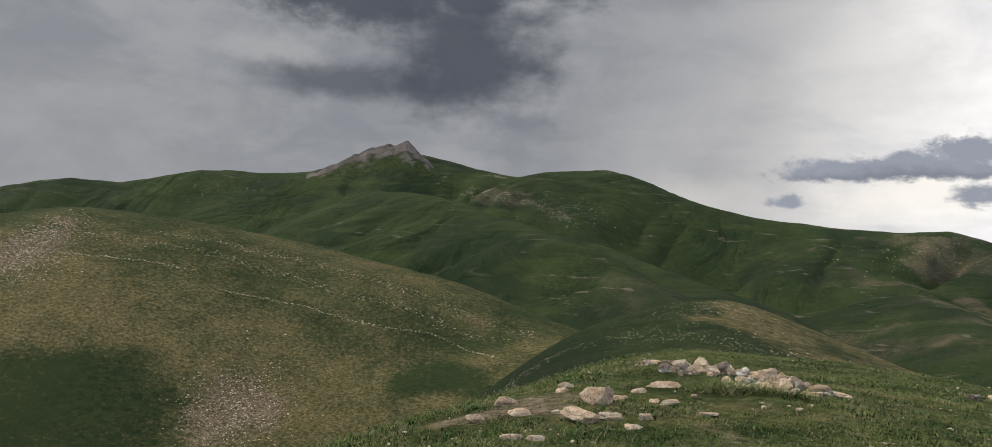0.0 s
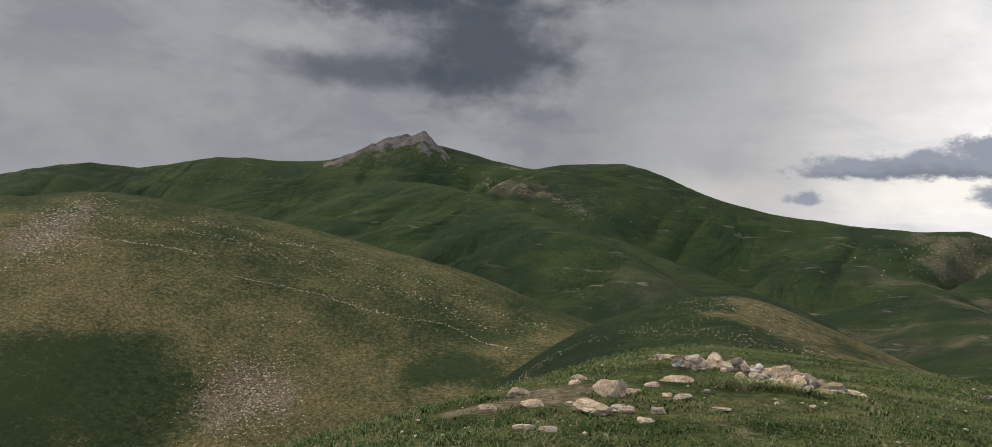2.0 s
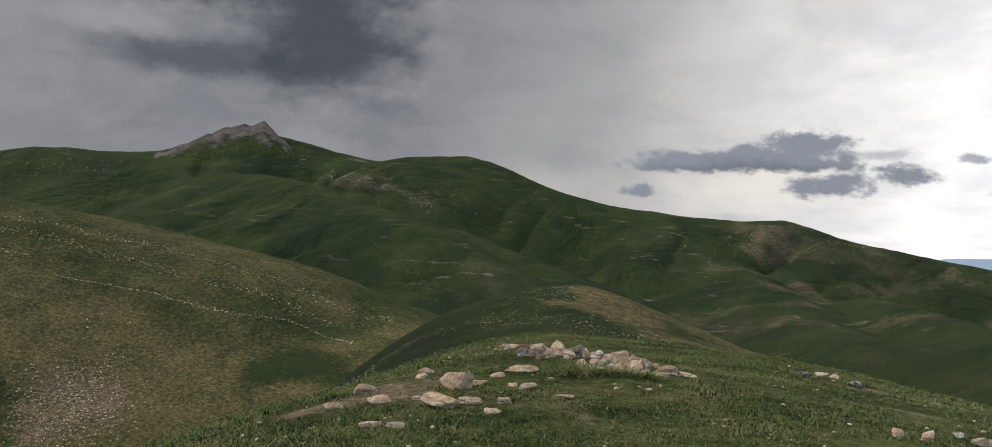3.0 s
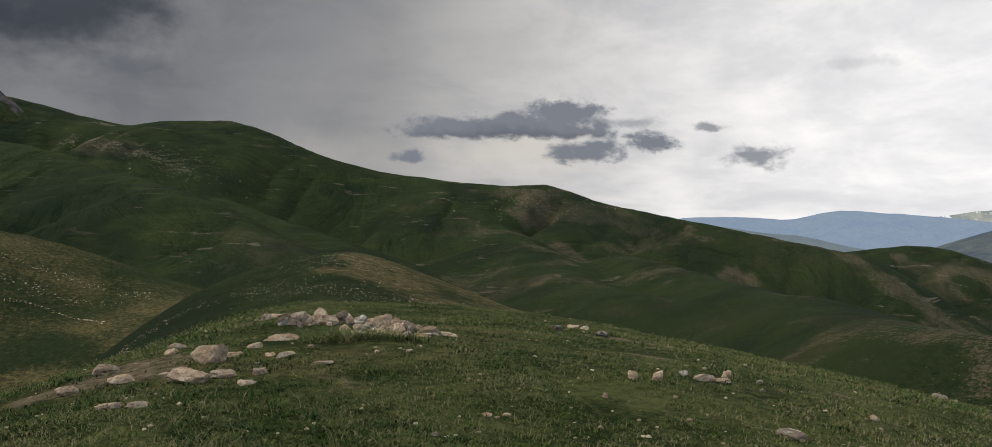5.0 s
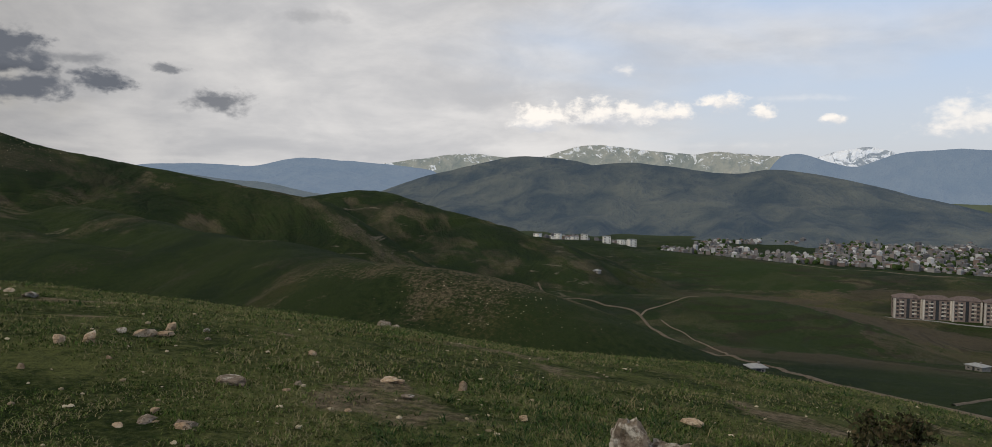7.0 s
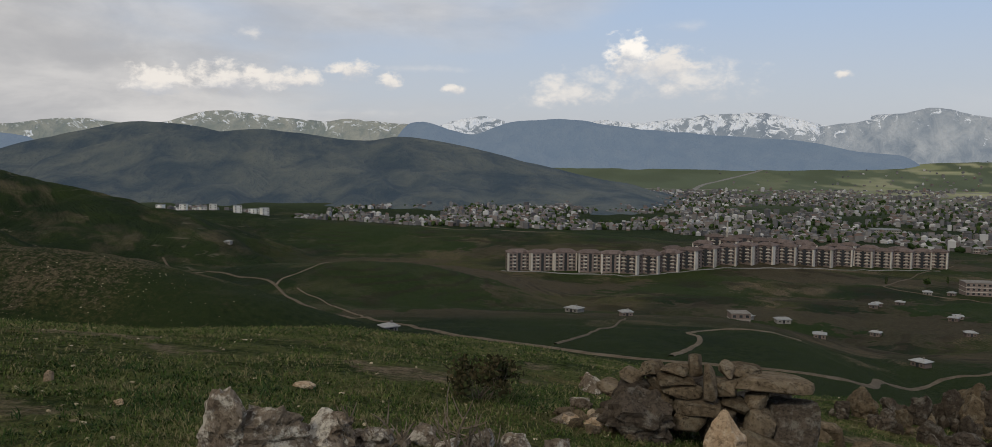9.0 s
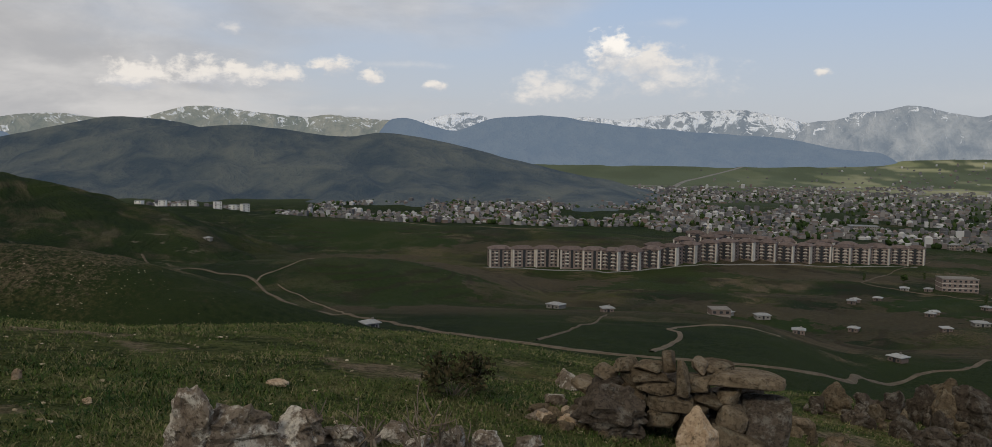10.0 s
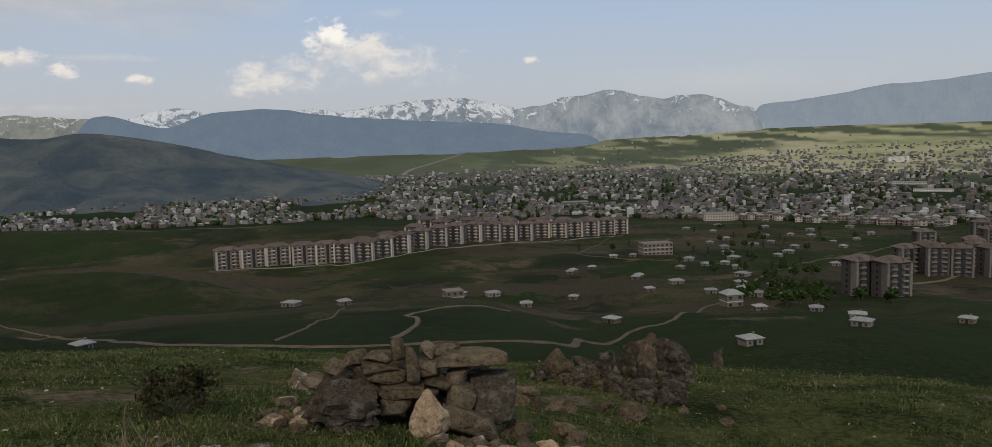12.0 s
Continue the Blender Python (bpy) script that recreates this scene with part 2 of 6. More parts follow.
def ground_look(n, place):
    fine, mid, big = n.noise(place, 7.0, 6, 0.75), n.noise(place, 0.55, 7, 0.7), n.noise(place, 0.03, 5, 0.6)
    tussock = n.noise(place, 1.3, 6, 0.75)
    green = n.mix(n.ramp(mid, 0.34, 0.66), (0.013, 0.024, 0.010), (0.034, 0.048, 0.018))
    green = n.mix(n.ramp(big, 0.35, 0.65), green, n.mix(n.ramp(fine, 0.36, 0.64), (0.016, 0.030, 0.011), (0.040, 0.054, 0.020)))
    green = n.mix(mask(n, "turf"), green, n.mix(n.ramp(n.math("ADD", n.math("MULTIPLY", fine, 0.5), n.math("MULTIPLY", mid, 0.5)), 0.40, 0.60), (0.022, 0.038, 0.010), (0.130, 0.145, 0.052)))
    dry = n.mix(n.ramp(tussock, 0.38, 0.62), (0.058, 0.052, 0.022), (0.25, 0.20, 0.095))
    dry = n.mix(n.ramp(fine, 0.4, 0.7), dry, (0.15, 0.12, 0.060))
    earth = n.mix(n.ramp(tussock, 0.36, 0.64), (0.060, 0.046, 0.031), (0.22, 0.175, 0.12))
    earth = n.mix(mask(n, "turf"), earth, n.mix(n.ramp(fine, 0.35, 0.65), (0.10, 0.082, 0.052), (0.30, 0.24, 0.165)))
    speck = n.math("MULTIPLY", n.math("SUBTRACT", n.noise(place, 0.9, 7, 0.75), 0.5), 2.2)
    blotch = n.math("MULTIPLY", n.math("SUBTRACT", n.noise(place, 0.07, 6, 0.65), 0.5), 1.2)
    uneven = n.math("ADD", speck, blotch)
    color = n.mix(n.ramp(n.math("ADD", mask(n, "dry"), uneven), 0.2, 1.25), green, dry)
    color = n.mix(n.ramp(n.math("ADD", mask(n, "bare"), uneven), 0.45, 0.95), color, earth)
    # darkens the mid hills: cloud shade painted in along with the scrub
    color = n.mix(n.math("MULTIPLY", n.ramp(n.math("ADD", mask(n, "shaded_scrub"), uneven), 0.5, 0.95), 0.7), color, (0.013, 0.023, 0.013))
    hills = mask(n, "hills")
    banded = n.vec("MULTIPLY", place, (1.0, 1.0, 4.0))
    sward = n.math("MULTIPLY", n.ramp(n.noise(banded, 0.016, 6, 0.62, 0.6), 0.50, 0.64), mask(n, "sward"))
    color = n.mix(n.math("MULTIPLY", sward, 0.4), color, n.mix(n.ramp(mid, 0.3, 0.7), (0.036, 0.055, 0.016), (0.062, 0.078, 0.028)))
    ledge = n.math("MULTIPLY", n.ramp(n.noise(n.vec("MULTIPLY", place, (1.0, 1.0, 7.0)), 0.035, 7, 0.72, 0.5), 0.585, 0.66), n.ramp(n.noise(place, 0.006, 4, 0.6), 0.46, 0.6))
    color = n.mix(n.math("MULTIPLY", n.math("MULTIPLY", ledge, hills), 0.75), color, n.mix(n.ramp(fine, 0.4, 0.6), (0.10, 0.085, 0.062), (0.21, 0.185, 0.145)))
    folds = n.math("ABSOLUTE", n.math("SUBTRACT", n.noise(place, 0.011, 6, 0.55, 0.8), 0.5))
    bent = n.vec("ADD", n.vec("MULTIPLY", place, (1.0, 0.6, 0.0)), n.vec("MULTIPLY", n.add("ShaderNodeTexNoise", n.vec("MULTIPLY", place, (0.02, 0.02, 0.0))).outputs["Color"], (60.0, 60.0, 0.0)))
    plot = n.xyz(n.cells(bent, 0.015, output="Color"))[0]
    ploughed = n.math("MULTIPLY", mask(n, "valley"), n.ramp(n.math("ADD", plot, n.math("MULTIPLY", uneven, 0.25)), 0.56, 0.74))
    meadow = n.math("MULTIPLY", mask(n, "valley"), n.ramp(plot, 0.40, 0.37))
    color = n.mix(n.math("MULTIPLY", meadow, 0.8), color, n.mix(n.ramp(mid, 0.3, 0.7), (0.020, 0.036, 0.012), (0.034, 0.052, 0.017)))
    color = n.mix(n.math("MULTIPLY", ploughed, 0.8), color, n.mix(n.ramp(mid, 0.3, 0.7), (0.052, 0.044, 0.031), (0.092, 0.077, 0.053)))
    steps = n.math("SINE", n.math("ADD", n.math("MULTIPLY", n.xyz(place)[2], 2.4), n.math("MULTIPLY", big, 9.0)))
    terrace = n.math("MULTIPLY", n.math("MULTIPLY", n.ramp(steps, 0.2, 0.9), n.ramp(n.noise(place, 0.012, 3, 0.5), 0.46, 0.58)), n.math("MULTIPLY", mask(n, "valley"), 0.6))
    color = n.mix(terrace, color, (0.030, 0.027, 0.019))
    # the paler tone paints the haze of distance over the far fields
    color = n.mix(n.math("MULTIPLY", mask(n, "hazed_fields"), 0.7), color, (0.165, 0.20, 0.135))
    # the straw tone of the pale crops also paints the sunlit patch
    color = n.mix(n.math("MULTIPLY", mask(n, "sunlit_crops"), 0.85), color, n.mix(n.ramp(n.noise(place, 0.004, 4, 0.6), 0.4, 0.6), (0.38, 0.41, 0.22), (0.56, 0.54, 0.36)))
    return color, n.math("ADD", n.math("ADD", fine, n.math("MULTIPLY", tussock, 3.0)), n.math("ADD", n.math("MULTIPLY", mid, 5.0), n.math("ADD", n.math("MULTIPLY", big, 25.0), n.math("MULTIPLY", n.math("MULTIPLY", folds, hills), 190.0)))), (1.0, 0.16)


material("ground", ground_look, 0.95)


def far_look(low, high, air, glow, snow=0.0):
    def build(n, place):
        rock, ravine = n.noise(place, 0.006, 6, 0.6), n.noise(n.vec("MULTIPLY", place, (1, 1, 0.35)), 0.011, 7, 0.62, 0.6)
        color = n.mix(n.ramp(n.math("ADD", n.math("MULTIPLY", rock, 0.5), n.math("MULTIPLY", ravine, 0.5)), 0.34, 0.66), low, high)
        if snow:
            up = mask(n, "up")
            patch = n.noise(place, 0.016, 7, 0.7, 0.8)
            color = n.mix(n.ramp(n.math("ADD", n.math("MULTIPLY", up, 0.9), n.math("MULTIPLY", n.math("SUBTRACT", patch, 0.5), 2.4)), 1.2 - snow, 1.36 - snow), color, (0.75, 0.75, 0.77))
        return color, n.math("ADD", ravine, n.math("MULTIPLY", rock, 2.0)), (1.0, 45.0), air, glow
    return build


# far materials: haze is painted in as blue emission, far_sunlit's sun as paler tones
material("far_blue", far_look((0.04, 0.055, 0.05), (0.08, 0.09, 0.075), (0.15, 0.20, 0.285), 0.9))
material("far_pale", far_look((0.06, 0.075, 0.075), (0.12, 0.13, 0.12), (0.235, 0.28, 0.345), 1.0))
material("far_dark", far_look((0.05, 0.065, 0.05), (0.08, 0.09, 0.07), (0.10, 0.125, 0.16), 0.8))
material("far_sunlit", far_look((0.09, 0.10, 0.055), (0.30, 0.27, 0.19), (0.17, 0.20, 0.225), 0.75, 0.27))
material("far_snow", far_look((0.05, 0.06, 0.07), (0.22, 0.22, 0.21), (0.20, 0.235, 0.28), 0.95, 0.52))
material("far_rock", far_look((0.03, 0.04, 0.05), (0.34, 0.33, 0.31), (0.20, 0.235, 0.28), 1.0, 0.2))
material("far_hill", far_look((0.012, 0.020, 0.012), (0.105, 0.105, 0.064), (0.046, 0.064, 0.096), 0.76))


def rock_look(a, b, lichen, amount, stain=(0.06, 0.05, 0.04)):
    def build(n, place):
        chance = n.add("ShaderNodeObjectInfo").outputs["Random"]
        shifted = n.vec("ADD", place, n.add("ShaderNodeCombineXYZ", n.math("MULTIPLY", chance, 37.0), n.math("MULTIPLY", chance, 11.0), 0.0).outputs[0])
        fine, mid = n.noise(shifted, 26.0, 6, 0.75), n.noise(shifted, 6.0, 6, 0.65, 0.8)
        color = n.mix(n.ramp(mid, 0.3, 0.7), a, b)
        color = n.mix(n.math("MULTIPLY", n.ramp(n.noise(shifted, 4.5, 6, 0.72), 0.50, 0.60), amount), color, lichen)
        color = n.mix(n.math("MULTIPLY", n.ramp(fine, 0.50, 0.63), 0.6), color, stain)
        pits = n.math("MULTIPLY", n.ramp(n.cells(n.vec("ADD", shifted, n.vec("MULTIPLY", n.add("ShaderNodeTexNoise", shifted).outputs["Color"], (0.3, 0.3, 0.3))), 15.0), 0.30, 0.14), n.ramp(n.noise(shifted, 2.2, 3, 0.6), 0.44, 0.56))
        color = n.mix(n.math("MULTIPLY", pits, 0.5), color, stain)
        crack = n.ramp(n.math("ABSOLUTE", n.math("SUBTRACT", n.noise(shifted, 5.0, 5, 0.6, 1.2), 0.5)), 0.0, 0.03)
        color = n.mix(n.math("MULTIPLY", n.math("SUBTRACT", 1.0, crack), 0.2), color, stain)
        color = n.mix(1.0, color, n.add("ShaderNodeCombineColor", *[n.ramp(chance, 0.0, 1.0, 0.78, 1.15)] * 3).outputs[0], "MULTIPLY")
        return color, n.math("ADD", n.math("ADD", n.math("MULTIPLY", fine, 0.6), mid), n.math("SUBTRACT", n.math("MULTIPLY", crack, 0.08), n.math("MULTIPLY", pits, 0.45))), (1.0, 0.04)
    return build


def plain_look(a, b, scale=3.0, relief=None):
    """Paint, plaster, cloth or metal in two close tones, with grime at two scales."""
    def build(n, place):
        chance = n.add("ShaderNodeObjectInfo").outputs["Random"]
        color = n.mix(n.ramp(n.noise(place, scale, 5, 0.65), 0.3, 0.7), a, b)
        color = n.mix(n.math("MULTIPLY", n.ramp(n.noise(place, scale * 0.2, 3, 0.5), 0.5, 0.8), 0.35), color, tuple(c * 0.6 for c in a))
        color = n.mix(1.0, color, n.add("ShaderNodeCombineColor", *[n.ramp(chance, 0.0, 1.0, 0.82, 1.12)] * 3).outputs[0], "MULTIPLY")
        return (color, n.noise(place, scale * 6, 4), relief) if relief else (color, None)
    return build


def island_look(*tones, drift=0.0):
    """Many small pieces joined in one mesh, each with its own tone; drift lets tones gather in patches."""
    def build(n, place):
        chance = n.add("ShaderNodeNewGeometry").outputs["Random Per Island"]
        if drift:
            chance = n.math("ADD", chance, n.math("MULTIPLY", n.math("SUBTRACT", n.noise(place, 0.9, 4, 0.6), 0.5), drift))
        color = tones[0]
        for k, tone in enumerate(tones[1:]):
            edge = (k + 1) / len(tones)
            color = n.mix(n.ramp(chance, edge - 0.06, edge + 0.06), color, tone)
        return color, None
    return build


material("rock_pale", rock_look((0.387, 0.271, 0.175), (0.562, 0.435, 0.309), (0.658, 0.581, 0.474), 0.5, (0.126, 0.085, 0.053)), 0.92)
material("rock_grey", rock_look((0.148, 0.115, 0.087), (0.281, 0.234, 0.187), (0.562, 0.523, 0.460), 0.95, (0.047, 0.033, 0.025)), 0.92)
material("rock_brown", rock_look((0.099, 0.076, 0.051), (0.191, 0.149, 0.102), (0.264, 0.238, 0.185), 0.4, (0.026, 0.020, 0.015)), 0.92)
material("rock_tan", rock_look((0.132, 0.102, 0.069), (0.238, 0.188, 0.132), (0.304, 0.271, 0.218), 0.35, (0.040, 0.030, 0.021)), 0.92)
material("rock_dark", rock_look((0.059, 0.048, 0.038), (0.118, 0.096, 0.077), (0.211, 0.198, 0.174), 0.6, (0.019, 0.016, 0.014)), 0.92)


def summit_look(n, place):
    crag, fine = n.noise(place, 0.06, 6, 0.7, 0.5), n.noise(place, 0.35, 5, 0.7)
    rock_tone = n.mix(n.ramp(crag, 0.35, 0.65), (0.048, 0.043, 0.040), (0.125, 0.110, 0.102))
    turf = n.mix(n.ramp(fine, 0.3, 0.7), (0.022, 0.034, 0.012), (0.05, 0.06, 0.024))
    amount = n.ramp(n.math("ADD", mask(n, "up"), n.math("MULTIPLY", n.math("SUBTRACT", crag, 0.5), 1.6)), 0.3, 0.55)
    return n.mix(amount, turf, rock_tone), n.math("ADD", crag, n.math("MULTIPLY", fine, 0.3)), (1.0, 4.0)


material("summit_rock", summit_look, 0.95)
material("loose_stones", island_look((0.22, 0.18, 0.12), (0.33, 0.28, 0.19), (0.48, 0.41, 0.30)), 0.95)
material("grass", island_look((0.030, 0.054, 0.014), (0.052, 0.086, 0.021), (0.076, 0.112, 0.029), (0.112, 0.140, 0.045), (0.165, 0.158, 0.076), (0.19, 0.17, 0.095), drift=2.2), 0.8)
material("weed", island_look((0.014, 0.032, 0.010), (0.026, 0.052, 0.015), (0.050, 0.080, 0.026)), 0.75)
material("dry_grass", island_look((0.20, 0.17, 0.09), (0.27, 0.23, 0.13), (0.11, 0.12, 0.05)), 0.85)
material("twig", plain_look((0.12, 0.095, 0.07), (0.22, 0.18, 0.14), 30.0), 0.9)
material("shrub_leaf", island_look((0.034, 0.034, 0.018), (0.055, 0.050, 0.026), (0.085, 0.068, 0.038), (0.046, 0.056, 0.024)), 0.85)
material("dirt_road", plain_look((0.125, 0.101, 0.076), (0.195, 0.164, 0.129), 0.4), 0.95)
material("asphalt_far", plain_look((0.24, 0.235, 0.23), (0.30, 0.295, 0.29), 0.05), 0.9)
material("wall_pink", plain_look((0.215, 0.172, 0.155), (0.275, 0.222, 0.20), 0.4), 0.9)
material("wall_drab", plain_look((0.098, 0.086, 0.081), (0.135, 0.118, 0.110), 0.4), 0.9)
material("wall_brown", plain_look((0.165, 0.132, 0.120), (0.21, 0.168, 0.152), 0.4), 0.9)
material("wall_cream", plain_look((0.50, 0.465, 0.42), (0.60, 0.56, 0.51), 0.4), 0.9)
material("wall_white", plain_look((0.72, 0.71, 0.69), (0.80, 0.79, 0.77), 0.4), 0.9)
material("wall_grey", plain_look((0.19, 0.18, 0.17), (0.27, 0.26, 0.245), 0.5), 0.9)
material("concrete", plain_look((0.19, 0.178, 0.165), (0.26, 0.245, 0.23), 0.6), 0.9)
material("roof_red", plain_look((0.130, 0.104, 0.098), (0.175, 0.138, 0.130), 0.6), 0.85)
material("roof_metal", plain_look((0.289, 0.297, 0.306), (0.383, 0.391, 0.399), 0.8), 0.5, 0.15)
material("roof_white", plain_look((0.236, 0.243, 0.249), (0.308, 0.315, 0.321), 0.8), 0.55)
material("window_dark", plain_look((0.035, 0.038, 0.045), (0.05, 0.055, 0.06), 0.6), 0.25, gloss=0.4)
material("bark", plain_look((0.09, 0.07, 0.05), (0.14, 0.11, 0.08), 12.0), 0.95)
material("tree_leaf", island_look((0.022, 0.04, 0.013), (0.035, 0.058, 0.018), (0.05, 0.075, 0.025)), 0.85)
material("town_walls", island_look((0.104, 0.106, 0.118), (0.147, 0.147, 0.155), (0.192, 0.184, 0.184), (0.280, 0.273, 0.273), (0.192, 0.147, 0.132), (0.163, 0.163, 0.173), (0.472, 0.472, 0.484)), 0.9)
material("town_roofs", island_look((0.111, 0.111, 0.118), (0.177, 0.177, 0.184), (0.163, 0.116, 0.104), (0.147, 0.147, 0.155), (0.295, 0.295, 0.302), (0.132, 0.125, 0.125), (0.496, 0.496, 0.507)), 0.85)

# ---- the lie of the land ----
def lattice(ix, iy, seed):
    h = (ix.astype(np.int64) * 374761393 + iy.astype(np.int64) * 668265263 + seed * 1442695041) & 0x7FFFFFFF
    h = ((h ^ (h >> 13)) * 1274126177) & 0x7FFFFFFF
    return ((h ^ (h >> 16)) & 0xFFFF) / 65535.0


def value_noise(x, y, seed=0):
    ix, iy = np.floor(x), np.floor(y)
    fx, fy = x - ix, y - iy
    fx, fy = fx * fx * (3 - 2 * fx), fy * fy * (3 - 2 * fy)
    a, b = lattice(ix, iy, seed), lattice(ix + 1, iy, seed)
    c, d = lattice(ix, iy + 1, seed), lattice(ix + 1, iy + 1, seed)
    return (a + (b - a) * fx) * (1 - fy) + (c + (d - c) * fx) * fy


def fbm(x, y, octaves=4, seed=0):
    total, amp, norm = 0.0, 1.0, 0.0
    for k in range(octaves):
        total = total + amp * value_noise(x * 2**k + 17.3 * k, y * 2**k - 9.1 * k, seed + k)
        norm, amp = norm + amp, amp * 0.5
    return total / norm * 2 - 1


def smoothstep(a, b, v):
    s = np.clip((v - a) / (b - a), 0, 1)
    return s * s * (3 - 2 * s)


def spline(points, n=3):
    """Catmull-Rom through the points, n pieces a stretch."""
    p = np.array(points, float)
    p = np.vstack([2 * p[0] - p[1], p, 2 * p[-1] - p[-2]])
    out = []
    for i in range(1, len(p) - 2):
        for k in range(n):
            u = k / n
            out.append(0.5 * (2 * p[i] + (p[i + 1] - p[i - 1]) * u + (2 * p[i - 1] - 5 * p[i] + 4 * p[i + 1] - p[i + 2]) * u * u
                              + (3 * p[i] - p[i - 1] - 3 * p[i + 1] + p[i + 2]) * u**3))
    out.append(p[-2])
    return np.array(out)


@functools.lru_cache(None)
def crest_line(points):
    return spline(points, 2)


def ridge_height(x, y, points, left, right, round_off, gully, wave, seed, reach):
    """A ridge whose crest runs through the points; its flanks fall left and right of that line and are cut by gullies."""
    line = crest_line(tuple(points))
    height = np.full(x.shape, -1e4)
    lo, hi = line[:, :2].min(0) - reach, line[:, :2].max(0) + reach
    near = (x > lo[0]) & (x < hi[0]) & (y > lo[1]) & (y < hi[1])
    if not near.any():
        return height
    qx, qy = x[near], y[near]
    best = np.full(qx.shape, 1e9)
    weight, crest, along, side = (np.zeros_like(qx) for _ in range(4))
    lengths = np.hypot(*np.diff(line[:, :2], axis=0).T) + 1e-6
    starts = np.r_[0, np.cumsum(lengths)[:-1]]
    few = qx.size < 200          # few places: all stretches at once
    groups = [slice(None)] if few else [slice(i, i + 1) for i in range(len(lengths))]
    for g in groups:
        a, b, length, run = line[:-1][g].T[:, :, None], line[1:][g].T[:, :, None], lengths[g][:, None], starts[g][:, None]
        ux, uy = b[0] - a[0], b[1] - a[1]
        s = np.clip(((qx - a[0]) * ux + (qy - a[1]) * uy) / length**2, 0, 1)
        dx, dy = qx - a[0] - s * ux, qy - a[1] - s * uy
        d = dx * dx + dy * dy
        best = np.minimum(best, d.min(0))
        k = 1.0 / (d + 4.0)
        k = k * k * k * k * k * length
        weight += k.sum(0)
        crest += (k * (a[2] + s * (b[2] - a[2]))).sum(0)
        along += (k * (run + s * length)).sum(0)
        side += (k * (ux * dy - uy * dx) / length).sum(0)
    crest, along, side = crest / weight, along / weight, side / weight
    d = np.sqrt(best)
    slope = right + (left - right) * smoothstep(-0.3, 0.3, side / (d + 1))
    z = crest - slope * (np.sqrt(d * d + round_off**2) - round_off)
    if gully:
        warp = along / wave + 0.6 * fbm(qx / wave / 1.5, qy / wave / 1.5, 3, seed) + d / wave * 0.12
        cut = 1 - np.abs(2 * value_noise(warp, along * 0 + 0.5 + d / wave * 0.25, seed + 7) - 1)
        z = z - gully * smoothstep(0, 2.2 * wave, d) * (cut**2 - 0.25) * 1.6
        fine = along / (0.42 * wave) + 0.7 * fbm(qx / wave, qy / wave, 3, seed + 3)
        notch = 1 - np.abs(2 * value_noise(fine, along * 0 + 0.5 + d / wave * 0.4, seed + 8) - 1)
        z = z - 0.12 * gully * smoothstep(0, 1.3 * wave, d) * (notch**2 - 0.25) * 1.6
    height[near] = z
    return height


